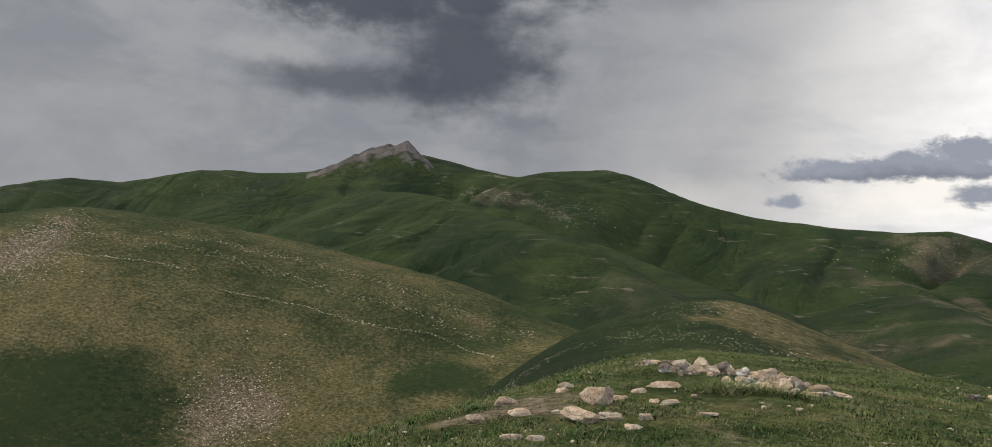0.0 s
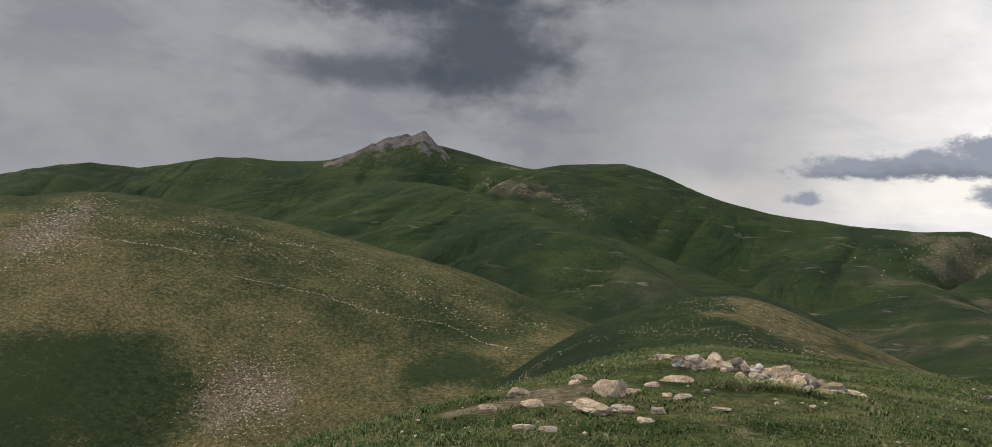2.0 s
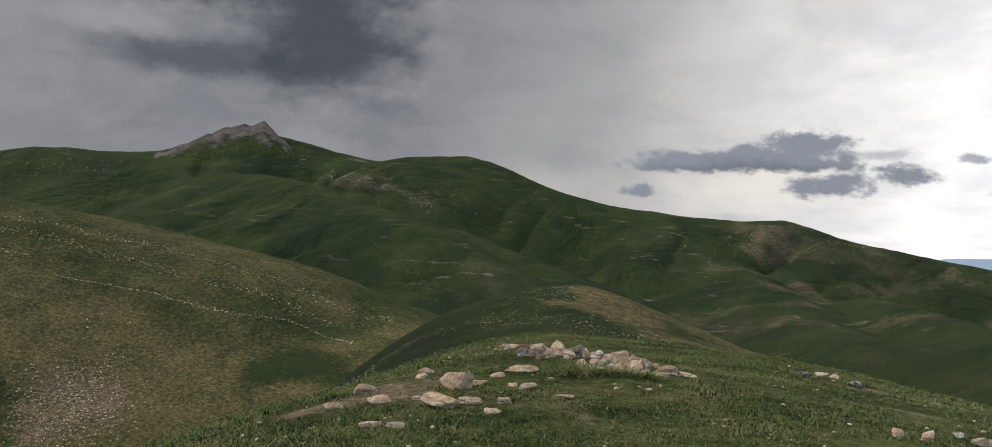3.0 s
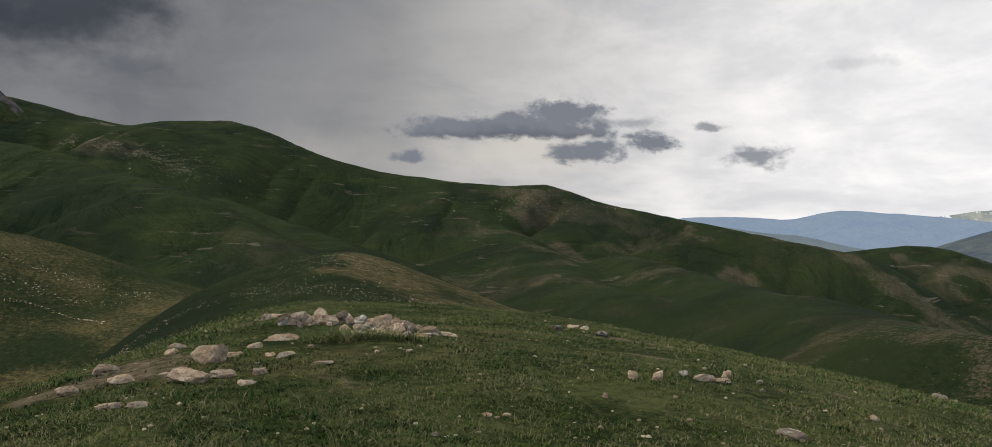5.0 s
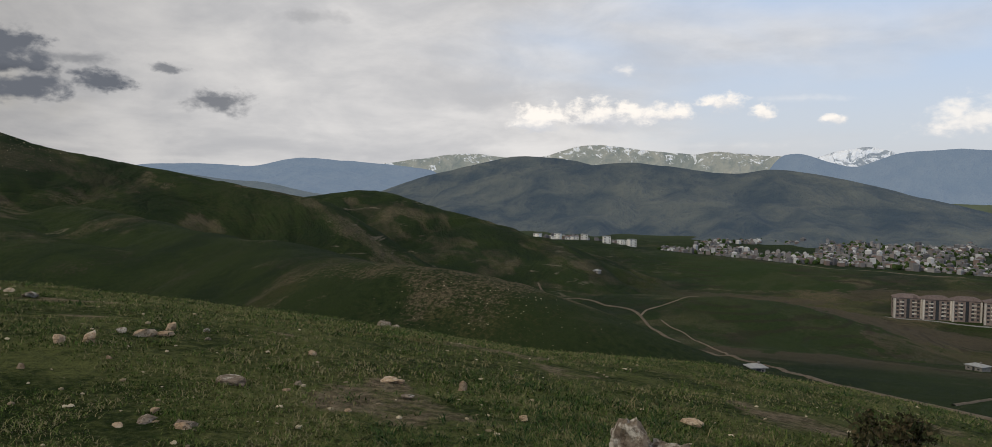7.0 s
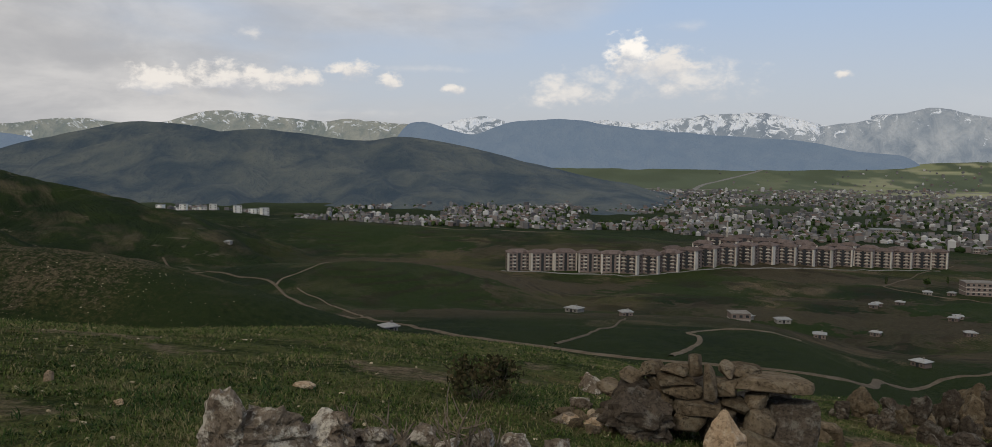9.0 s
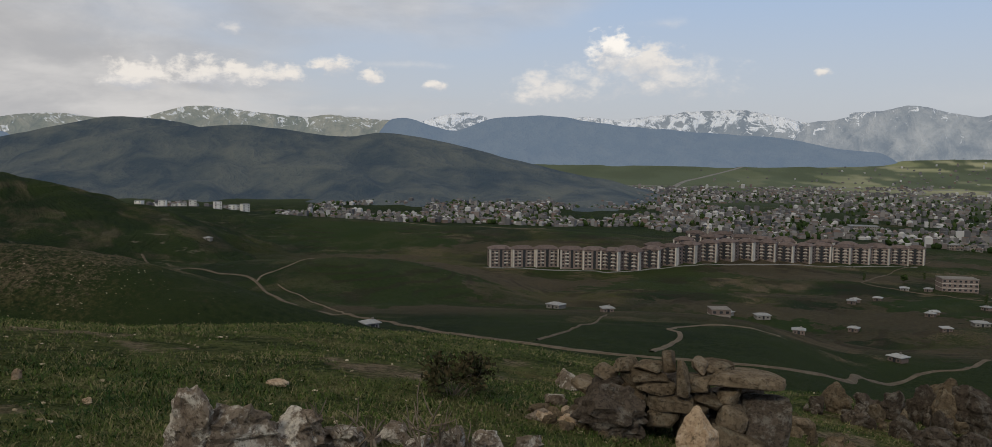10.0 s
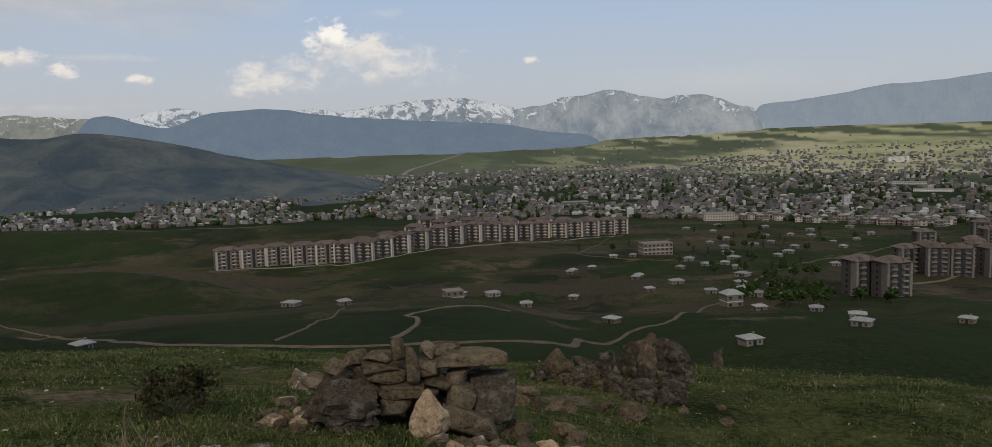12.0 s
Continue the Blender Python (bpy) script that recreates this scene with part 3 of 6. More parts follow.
# crest line, fall to its left and right, rounding, gully depth and spacing, seed, reach
RIDGES = [
    # main
    ([(-646, 828, 29.8), (-551, 864, 49.9), (-496, 869, 63.5), (-445, 877, 73.5), (-397, 882, 70.3), (-316, 896, 88.3), (-259, 888, 86.1), (-197, 878, 88.7), (-125, 881, 105.8), (-79, 876, 109.5), (-17, 865, 94.5), (25, 850, 87.4), (59, 828, 91.5), (105, 803, 92.4), (145, 787, 80.1), (178, 770, 64.0), (222, 742, 50.1), (276, 708, 40.6), (325, 676, 36.0), (352, 651, 37.1), (384, 621, 24.1), (413, 593, 14.8), (464, 544, 1.5), (487, 507, -6.6), (513, 462, -15.5)], 0.45, 0.45, 25, 25, 62, 1, 900),
    # far shoulder
    ([(624, 649, -31.0), (669, 602, -18.7), (702, 564, -12.2), (716, 529, -15.6), (729, 494, -26.8), (735, 457, -35.4), (741, 417, -45.4), (723, 428, -42.9), (741, 374, -54.1)], 0.4, 0.4, 25, 14, 50, 2, 500),
    # spur
    ([(-108, 772, 60.7), (-55, 698, 54.9), (-22, 655, 41.8), (8, 610, 31.8), (33, 569, 23.0), (59, 527, 10.9), (80, 483, -5.3), (92, 441, -17.9)], 0.42, 0.42, 18, 10, 45, 3, 420),
    # spur low
    ([(38, 759, 42.0), (61, 687, 25.1), (83, 614, 11.6), (109, 559, 0.5), (133, 503, -12.1)], 0.4, 0.4, 18, 5, 60, 4, 400),
    # left hill
    ([(-240, 269, 9.6), (-199, 282, 10.3), (-173, 293, 12.5), (-159, 298, 15.2), (-145, 302, 16.4), (-127, 304, 14.9), (-107, 307, 11.8), (-84, 306, 8.0), (-60, 304, 3.5), (-36, 298, -1.7), (-17, 289, -6.4), (0, 280, -12.1), (13, 270, -16.6), (21, 254, -20.9)], 0.5, 0.47, 28, 0, 50, 5, 420),
    # brown spur
    ([(309, 467, -17.2), (296, 404, -19.5), (274, 332, -23.9), (245, 264, -24.3), (226, 213, -23.7), (200, 167, -22.5), (184, 138, -21.9), (184, 125, -22.0), (184, 111, -23.3), (183, 93, -26.7), (179, 79, -31.0)], 0.42, 0.5, 16, 4, 35, 6, 300),
    # dark spur
    ([(280, 706, 21.9), (270, 580, 0.6), (248, 457, -20.1), (227, 365, -27.3), (220, 310, -30.7)], 0.4, 0.4, 20, 9, 40, 7, 300),
    # bench
    ([(529, 184, -75.1), (505, 124, -68.1), (565, 77, -76.7), (619, 37, -93.5)], 0.2, 0.2, 25, 2, 60, 9, 200),
    # low ridge
    ([(882, 570, -70.6), (981, 498, -77.0), (989, 422, -75.4), (992, 345, -84.2), (972, 238, -86.5), (942, 129, -89.7), (900, 20, -87.1), (847, -76, -88.2), (790, -130, -91.6)], 0.16, 0.16, 60, 3, 80, 10, 400),
]


KNOLL = ([(-30, -60, -12.0), (-0.3, -20, -5.15), (0, 0, 0.0), (6, 23, 0.07), (13, 50, -3.6), (19, 76, -5.2), (26, 102, -6.5)], 1.3, 0.262, 9.7, 0, 1, 8, 400)
HILLTOP = ([(22, 88, -5.8), (26, 102, -3.8), (31, 116, -2.4), (38, 132, -5.0), (47, 152, -9.5)], 0.30, 0.41, 5.0, 0, 1, 8, 300)
SHOULDER = ([(0, 0, 0.0), (10, -1.5, -3.46), (22, -8, -5.14), (45, -20, -22.0)], 0.179, 0.395, 12.6, 0, 1, 8, 400)


def ground_height(x, y):
    x, y = np.asarray(x, float), np.asarray(y, float)
    r = np.hypot(x, y)
    # the wide valley floor, with low swells
    floor = np.interp(r, [0, 180, 300, 420, 640, 1200, 2600, 3200, 4000, 4500, 4900], [-62, -62, -66, -84, -97, -113, -113, -104, -72, -42, -30])
    floor = floor + smoothstep(98, 130, np.degrees(np.arctan2(x, y))) * np.interp(r, [2400, 3200, 4000, 4900], [0, 10, 34, 66])
    north = smoothstep(-100, 500, y) * smoothstep(900, 200, r)
    floor = floor + 22 * north
    swell = fbm(x / 150, y / 150, 4, 3)
    floor = floor + swell * 10 * smoothstep(1000, 500, r) * smoothstep(60, 250, r)
    parts = [floor]
    for args in RIDGES:
        parts.append(ridge_height(x, y, *args))
    a, b = ridge_height(x, y, *KNOLL), ridge_height(x, y, *SHOULDER)
    a = a - 0.0012 * np.maximum(np.abs(x - 0.27 * y) - 40, 0) ** 2 * smoothstep(140, 60, y)
    b = b - 1.1 * np.maximum(-x - 3, 0) * smoothstep(18, 32, y)
    parts.append(np.maximum(a, b) + np.log1p(np.exp(-np.abs(a - b))) - 0.69)
    parts.append(ridge_height(x, y, *HILLTOP) - 0.014 * np.maximum(0.27 * y - x - 12, 0) ** 2)
    soft = np.minimum(1.6 + 0.02 * r, 3.0 + 0.004 * r)
    top = np.maximum.reduce(parts)
    z = top + soft * 0.5 * np.log(sum(np.exp((p - top) / (soft * 0.5)) for p in parts))
    # the grassy brow that bulges towards the east and south-east
    bearing = np.degrees(np.arctan2(x, y))
    bulge = np.interp(bearing, [64, 70, 76, 80, 86, 93, 108, 118, 126, 133, 142, 170], [0, 0.23, 0.48, 0.47, 0.62, 0.77, 0.64, 0.75, 1.15, 1.7, 2.0, 0])
    z = z + bulge * smoothstep(11.5, 24, r) * smoothstep(75, 30, r)
    # low mounds under the cairn and the rocks before it
    z = z + 0.52 * np.exp(-((x - 11.5) ** 2 + (y + 2.6) ** 2) / 22) + 0.13 * np.exp(-((x - 6.3) ** 2 + (y - 1.3) ** 2) / 4)
    # uneven turf and rough slopes
    z = z + (0.05 * fbm(x / 1.3, y / 1.3, 3, 11) + 0.05 * np.maximum(fbm(x / 0.7, y / 0.7, 3, 14), 0)) * smoothstep(400, 60, r) + 0.22 * fbm(x / 9, y / 9, 3, 12) * smoothstep(4, 30, r)
    z = z + 2.4 * fbm(x / 45, y / 45, 5, 13) * smoothstep(60, 300, r) * smoothstep(1300, 800, r)
    return z


def make_mesh(name, verts, faces, smooth=True):
    """A mesh from arrays of corners and of triangles or quads."""
    me = bpy.data.meshes.new(name)
    verts, faces = np.asarray(verts, np.float32), np.asarray(faces, np.int32)
    k = faces.shape[1]
    me.vertices.add(len(verts))
    me.vertices.foreach_set("co", verts.ravel())
    me.loops.add(faces.size)
    me.loops.foreach_set("vertex_index", faces.ravel())
    me.polygons.add(len(faces))
    me.polygons.foreach_set("loop_start", np.arange(len(faces), dtype=np.int32) * k)
    me.polygons.foreach_set("use_smooth", np.full(len(faces), smooth))
    me.update(calc_edges=True)
    me.validate()
    return me


def grid_faces(rows, cols, closed=False):
    i, j = np.meshgrid(np.arange(rows - 1), np.arange(cols if closed else cols - 1), indexing="ij")
    j2 = (j + 1) % cols
    return np.stack([i * cols + j, i * cols + j2, (i + 1) * cols + j2, (i + 1) * cols + j], -1).reshape(-1, 4)


def set_mask(me, name, values):
    me.attributes.new(name, "FLOAT", "POINT").data.foreach_set("value", np.asarray(values, np.float32))


def spot(x, y, cx, cy, rx, ry, turn=0.0, ragged=0.5, scale=20.0, seed=30):
    """An uneven patch of land: 1 inside, 0 outside."""
    c, s = math.cos(radians(turn)), math.sin(radians(turn))
    u, v = ((x - cx) * c + (y - cy) * s) / rx, (-(x - cx) * s + (y - cy) * c) / ry
    return smoothstep(1.15, 0.55, np.sqrt(u * u + v * v) + ragged * fbm(x / scale, y / scale, 4, seed))


def build_ground():
    bearings = np.concatenate([np.arange(-36, 143, 0.155), np.arange(144, 323, 2.0)])
    rings = np.concatenate([np.geomspace(0.6, 30, 85)[:-1], np.geomspace(30, 300, 115)[:-1], np.linspace(300, 1300, 165)[:-1], np.geomspace(1300, 4900, 55)])
    b, r = np.meshgrid(np.radians(bearings), rings)
    x, y = (np.sin(b) * r).ravel(), (np.cos(b) * r).ravel()
    z = ground_height(x, y)
    me = make_mesh("ground", np.stack([x, y, z], 1), grid_faces(len(rings), len(bearings), True)[:, ::-1])
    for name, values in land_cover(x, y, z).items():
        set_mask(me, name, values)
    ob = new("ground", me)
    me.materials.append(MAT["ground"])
    return tagged(ob, "rolling green and brown hillsides falling to a wide valley plain", "ground", kind="structure")


def land_cover(x, y, z):
    """Dry grass, bare earth and dark scrub as they lie on the hills, with cloud shade painted into the scrub; ploughed
    and light fields on the plain, with haze and sunlight painted in.
    """
    r = np.hypot(x, y)
    dry = 0.22 * smoothstep(0.0, 0.5, fbm(x / 60, y / 60, 4, 21)) * smoothstep(30, 120, r)
    dry = np.maximum(dry, 0.55 * smoothstep(0.0, 0.4, fbm(x / 3.2, y / 3.2, 4, 26)) * smoothstep(60, 20, r))
    left = spot(x, y, -75, 245, 150, 80, 8, 0.35, 45, 31)
    green = np.maximum(spot(x, y, -98, 192, 26, 24, 20, 0.5, 18, 41), spot(x, y, -14, 222, 16, 14, -20, 0.4, 14, 42))
    dry = np.maximum(dry, 0.8 * left * (1 - 0.75 * green))
    dry = np.maximum(dry, 0.75 * spot(x, y, 52, 95, 24, 60, -15, 0.7, 14, 32))
    dry = np.maximum(dry, 0.8 * spot(x, y, 33, 104, 9, 18, -15, 0.6, 6, 49))
    dry = np.maximum(dry, 0.4 * spot(x, y, 190, 130, 38, 60, 0, 0.8, 20, 33))
    dry = np.maximum(dry, 0.3 * spot(x, y, 430, 470, 150, 190, 40, 0.9, 60, 34))
    valley = smoothstep(280, 380, r) * smoothstep(1200, 950, r) * smoothstep(66, 78, np.degrees(np.arctan2(x, y)))
    dry = np.maximum(dry, (0.34 + 0.3 * smoothstep(-0.2, 0.3, fbm(x / 110, y / 110, 4, 28))) * valley)
    crown = smoothstep(24, 6, np.abs(z - (14 - 0.28 * np.maximum(x + 145, 0)))) * spot(x, y, -60, 290, 200, 60, -8, 0.3, 30, 48)
    dry = dry * (1 - 0.35 * crown)
    bare = spot(x, y, -115, 872, 50, 40, 0, 0.3, 20, 35)
    bare = np.maximum(bare, 0.8 * spot(x, y, -62, 206, 15, 18, 0, 0.4, 8, 36))
    bare = np.maximum(bare, 0.8 * spot(x, y, -140, 255, 12, 24, 0, 0.4, 8, 43))
    bare = np.maximum(bare, 0.75 * spot(x, y, 540, 95, 75, 120, 30, 0.6, 40, 37))
    bare = np.maximum(bare, 0.7 * spot(x, y, 610, 210, 60, 60, 0, 0.5, 30, 44))
    bare = np.maximum(bare, 0.6 * spot(x, y, 640, -130, 62, 260, 18, 0.6, 40, 38))
    bare = np.maximum(bare, 0.6 * spot(x, y, 440, -260, 140, 90, -40, 0.8, 40, 45))
    bare = np.maximum(bare, 0.6 * spot(x, y, 820, -470, 160, 120, 0, 0.7, 50, 46))
    bare = np.maximum(bare, 0.6 * smoothstep(0.15, 0.5, fbm(x / 90, y / 90, 4, 22)) * smoothstep(250, 450, r) * smoothstep(-200, 100, 700 - y))
    bare = np.maximum(bare, 0.8 * smoothstep(0.18, 0.40, fbm(x / 2.4, y / 1.8, 4, 27)) * smoothstep(40, 14, r))
    mottle = smoothstep(-0.08, 0.3, fbm(x / 28, y / 28, 5, 29)) * smoothstep(150, 320, r) * smoothstep(1100, 900, r)
    bare = np.maximum(bare, (0.7 + 0.2 * smoothstep(0, -150, y)) * mottle * smoothstep(60, 300, x))
    # scrub cover beyond the turf doubles as painted cloud shade on the hills
    shaded_scrub = (0.55 + 0.45 * smoothstep(-0.1, 0.4, fbm(x / 40, y / 40, 5, 23))) * smoothstep(60, 260, r) * (1 - 0.85 * left)
    shaded_scrub = np.maximum(shaded_scrub, 0.9 * spot(x, y, 4, 92, 14, 34, -10, 0.4, 9, 50) * (r < 140))
    bearing = np.degrees(np.arctan2(x, y))
    shaded_scrub = shaded_scrub * (1 - 0.9 * smoothstep(96, 112, bearing) * smoothstep(340, 250, r))
    bare = np.maximum(bare, 0.8 * spot(x, y, 3, 735, 34, 26, -30, 0.8, 14, 52))
    bare = np.maximum(bare, 0.75 * spot(x, y, 330, 610, 60, 36, -40, 0.9, 20, 53))
    bare = np.maximum(bare, 0.7 * spot(x, y, 205, 430, 26, 60, 0, 0.9, 16, 54))
    bare = np.maximum(bare, 0.62 * spot(x, y, 192, 140, 34, 60, 0, 0.9, 14, 59))
    bare = np.maximum(bare, 0.85 * spot(x, y, 655, -134, 60, 16, 0, 0.5, 18, 55))
    bare = np.maximum(bare, 0.75 * spot(x, y, 620, 20, 90, 60, 20, 0.7, 40, 56))
    field = np.maximum(spot(x, y, 455, -76, 150, 36, -8, 0.35, 30, 57), spot(x, y, 520, -190, 140, 44, -25, 0.4, 30, 58))
    bare, dry = bare * (1 - 0.9 * field), dry * (1 - 0.8 * field)
    # the plain pales with distance: haze painted in; the spot is the sunlit patch
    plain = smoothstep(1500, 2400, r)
    hazed_fields = plain * (0.8 + 0.2 * smoothstep(-0.25, 0.25, fbm(x / 420, y / 160, 3, 24)))
    sunlit_crops = plain * smoothstep(0.0, 0.2, fbm(x / 350, y / 130, 3, 25)) * smoothstep(2300, 2900, r)
    sunlit_crops = sunlit_crops * smoothstep(98, 122, bearing)
    return {"dry": dry, "bare": bare, "shaded_scrub": shaded_scrub, "hazed_fields": hazed_fields, "sunlit_crops": np.maximum(sunlit_crops, spot(x, y, 2350, -1850, 900, 520, -40, 0.6, 200, 47)), "valley": valley, "hills": smoothstep(330, 480, r) * smoothstep(80, 66, np.degrees(np.arctan2(x, y))), "sward": smoothstep(330, 480, r) * smoothstep(34, 14, np.degrees(np.arctan2(x, y))), "turf": smoothstep(90, 35, r)}


ground = build_ground()


def far_range(points, deep, foot, rough, material, label, seed, jag=0.02):
    """A far chain of mountains: a crest line with slopes that run down to its foot, cut by ravines."""
    crest = spline(points, 14)
    along = np.r_[0, np.cumsum(np.hypot(*np.diff(crest[:, :2], axis=0).T))]
    cols, rows = len(crest), 26
    v = np.r_[np.linspace(0, 1, 20), np.linspace(0.94, 0.3, rows - 20)][:, None]
    back = np.r_[np.zeros(20), np.linspace(0.08, 0.6, rows - 20)][:, None]
    far = np.hypot(crest[:, 0], crest[:, 1])
    scale = 1 - deep * (1 - v * (back == 0) - (back > 0)) / far + back * deep / far
    px, py = crest[:, 0] * scale, crest[:, 1] * scale
    ends = smoothstep(0, 0.09, along / along[-1]) * smoothstep(0, 0.09, 1 - along / along[-1])
    rise = (crest[:, 2] - foot) * ends + 0.5
    small = jag * rise.max() * (fbm(along / 70, along * 0 + seed, 5, seed) - 0.1)
    wave = 260.0
    cut = 1 - np.abs(fbm(along[None, :] / wave + 0.35 * fbm(px / 300, py / 300, 3, seed + 5), (1 - v) * 1.4 + along[None, :] * 0, 4, seed + 9)) * 2
    z = foot + (rise + small) * v**1.25 - rough * np.maximum(cut, 0) * rise * (1 - v) * v**0.4 * (back == 0)
    me = make_mesh("backdrop", np.stack([px, py, z], -1).reshape(-1, 3), grid_faces(rows, cols))
    set_mask(me, "up", np.repeat(v, cols, 1).ravel())
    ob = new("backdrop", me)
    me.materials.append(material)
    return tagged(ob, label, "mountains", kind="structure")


FAR = [
    # blue far west
    [(2295, 3637, -37), (2488, 3507, 15), (2644, 3391, 51), (2869, 3203, 59), (3008, 3073, 51), (3163, 2913, 95), (3292, 2727, 84), (3392, 2561, 72), (3484, 2390, 50), (3584, 2191, 8)],
    # dark low west
    [(1803, 2398, 24), (1907, 2290, 10), (2008, 2175, -9), (2088, 2070, -21), (2179, 1944, -52), (2235, 1848, -69)],
    # snow west
    [(3454, 3038, -10), (3630, 2826, 66), (3812, 2575, 114), (3923, 2402, 139), (4042, 2196, 123), (4119, 2048, 127), (4184, 1912, 172), (4234, 1800, 195), (4292, 1656, 183), (4357, 1476, 164), (4416, 1289, 148), (4451, 1162, 164), (4498, 966, 145), (4536, 765, 128), (4566, 561, 93)],
    # snow white
    [(4635, 782, 102), (4656, 644, 157), (4674, 498, 190), (4685, 382, 175), (4691, 294, 141)],
    # snow east
    [(4700, 83, 129), (4696, -196, 174), (4683, -403, 162), (4661, -605, 184), (4637, -770, 205), (4607, -932, 212), (4580, -1058, 215), (4549, -1183, 189), (4507, -1334, 153), (4462, -1480, 140)],
    # rocky east
    [(4355, -1136, 86), (4307, -1306, 143), (4254, -1470, 168), (4206, -1600, 189), (4251, -1477, 191), (4206, -1603, 206), (4157, -1726, 228), (4105, -1846, 204), (4043, -1979, 172), (3999, -2065, 185), (3947, -2163, 187), (3900, -2246, 155), (3821, -2379, 107), (3738, -2507, 70)],
    # blue south
    [(3971, -2323, 75), (3889, -2458, 121), (3787, -2613, 140), (3664, -2782, 169), (3539, -2940, 200), (3394, -3106, 209), (3235, -3272, 232), (2999, -3489, 236), (2655, -3757, 192)],
    # blue mid
    [(4128, 1014, 35), (4158, 861, 106), (4181, 721, 139), (4199, 580, 104), (4211, 454, 83), (4221, 296, 139), (4224, 170, 156), (4224, -19, 161), (4215, -208, 135), (4198, -393, 111), (4159, -664, 92), (4112, -895, 76), (4053, -1117, 60), (3994, -1302, 21), (3914, -1526, 1), (3836, -1712, -4)],
    # hill back
    [(2004, 1956, -174), (2193, 1741, -65), (2302, 1595, 0), (2355, 1515, 27), (2416, 1415, 56), (2471, 1317, 78), (2493, 1199, 74), (2515, 1070, 53), (2532, 938, 12)],
    # hill town
    [(1845, 1374, -79), (1909, 1261, -35), (1963, 1151, 3), (2000, 1059, 29), (2028, 976, 42), (2059, 876, 42), (2087, 772, 50), (2101, 695, 42), (2121, 586, 27), (2130, 498, 25), (2135, 417, 34), (2138, 328, 26), (2138, 230, 6), (2130, 132, -18), (2117, 35, -39), (2100, -60, -61), (2092, -184, -79), (2078, -306, -90)],
]
FAR_LOOK = [(1000, -112, 0.35, "far_blue", "hazy blue mountain chain on the skyline"), (500, -100, 0.3, "far_dark", "low dark ridge before the mountains, blue with painted haze"),
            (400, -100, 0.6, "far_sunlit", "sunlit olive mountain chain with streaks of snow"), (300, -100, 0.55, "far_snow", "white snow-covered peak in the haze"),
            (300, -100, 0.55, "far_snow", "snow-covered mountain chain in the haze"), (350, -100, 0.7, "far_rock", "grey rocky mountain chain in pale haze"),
            (300, -100, 0.3, "far_pale", "pale hazy blue mountain chain on the skyline"), (450, -110, 0.4, "far_blue", "long mountain ridge beyond the plain, blue with painted haze"),
            (600, -105, 0.6, "far_hill", "green hill behind the town, blue with painted haze"), (650, -114, 0.8, "far_hill", "dark green hill above the town, blue with painted haze")]
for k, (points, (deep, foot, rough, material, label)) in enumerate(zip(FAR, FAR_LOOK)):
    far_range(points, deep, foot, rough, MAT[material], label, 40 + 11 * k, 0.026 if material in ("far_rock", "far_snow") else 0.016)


# ---- roads, laid on the ground ----
def road(points, wide, look_name, label, lift=0.3, lanes=5):
    line = spline([(x, y, 0) for x, y in points], 10)[:, :2]
    run = np.r_[0, np.cumsum(np.hypot(*np.diff(line, axis=0).T))]
    s = np.linspace(0, run[-1], max(int(run[-1] / 2.5), 20))
    line = np.stack([np.interp(s, run, line[:, 0]), np.interp(s, run, line[:, 1])], 1)
    way = np.gradient(line, axis=0)
    way /= np.linalg.norm(way, axis=1)[:, None] + 1e-9
    side = np.stack([-way[:, 1], way[:, 0]], 1)
    edge = np.linspace(-0.5, 0.5, lanes)
    ragged = wide * (1 + 0.22 * fbm(s / 9, s * 0 + wide, 3, 15))
    x = line[:, 0:1] + side[:, 0:1] * edge * ragged[:, None]
    y = line[:, 1:2] + side[:, 1:2] * edge * ragged[:, None]
    z = ground_height(x.ravel(), y.ravel()).reshape(x.shape)
    z = np.maximum(z, z[:, lanes // 2:lanes // 2 + 1] - 0.3) + lift
    z[:, 0] -= lift + 0.4
    z[:, -1] -= lift + 0.4
    ob = new("road", make_mesh("road", np.stack([x, y, z], -1).reshape(-1, 3), grid_faces(len(s), lanes)[:, ::-1]))
    ob.data.materials.append(MAT[look_name])
    return tagged(ob, label, "road", kind="structure")


DIRT = "pale dirt road winding through the valley"
road([(640, 318), (585, 275), (536, 243), (507, 209), (483, 180), (459, 162), (435, 148), (394, 125), (350, 98), (299, 69), (253, 46), (215, 33), (191, 18), (166, 2), (151, -16), (148, -40), (166, -60), (214, -81), (256, -115), (263, -130), (286, -146), (339, -186), (377, -221), (407, -252), (442, -287), (514, -356), (558, -426), (585, -483), (640, -600)], 2.5, "dirt_road", DIRT)
road([(459, 162), (474, 163), (487, 157), (520, 146)], 2.0, "dirt_road", DIRT)
road([(452, 147), (421, 127), (386, 107), (357, 90), (330, 80)], 1.3, "dirt_road", "narrow dirt track beside the valley road")
road([(176, 1), (211, -7), (270, -16), (330, -25)], 1.1, "dirt_road", "narrow dirt track up a green slope")
road([(159, -21), (182, -28), (201, -33), (222, -36), (233, -35), (252, -39), (272, -46), (279, -57), (284, -68), (300, -84)], 1.8, "dirt_road", DIRT)
road([(833, -373), (790, -335), (738, -298), (669, -256), (640, -238), (622, -236), (600, -250), (580, -268), (560, -274), (539, -285), (511, -297)], 1.8, "dirt_road", DIRT)
road([(330, -285), (353, -300), (388, -341), (410, -372), (422, -400), (436, -430)], 5.0, "dirt_road", "pale unpaved street between the tower blocks")
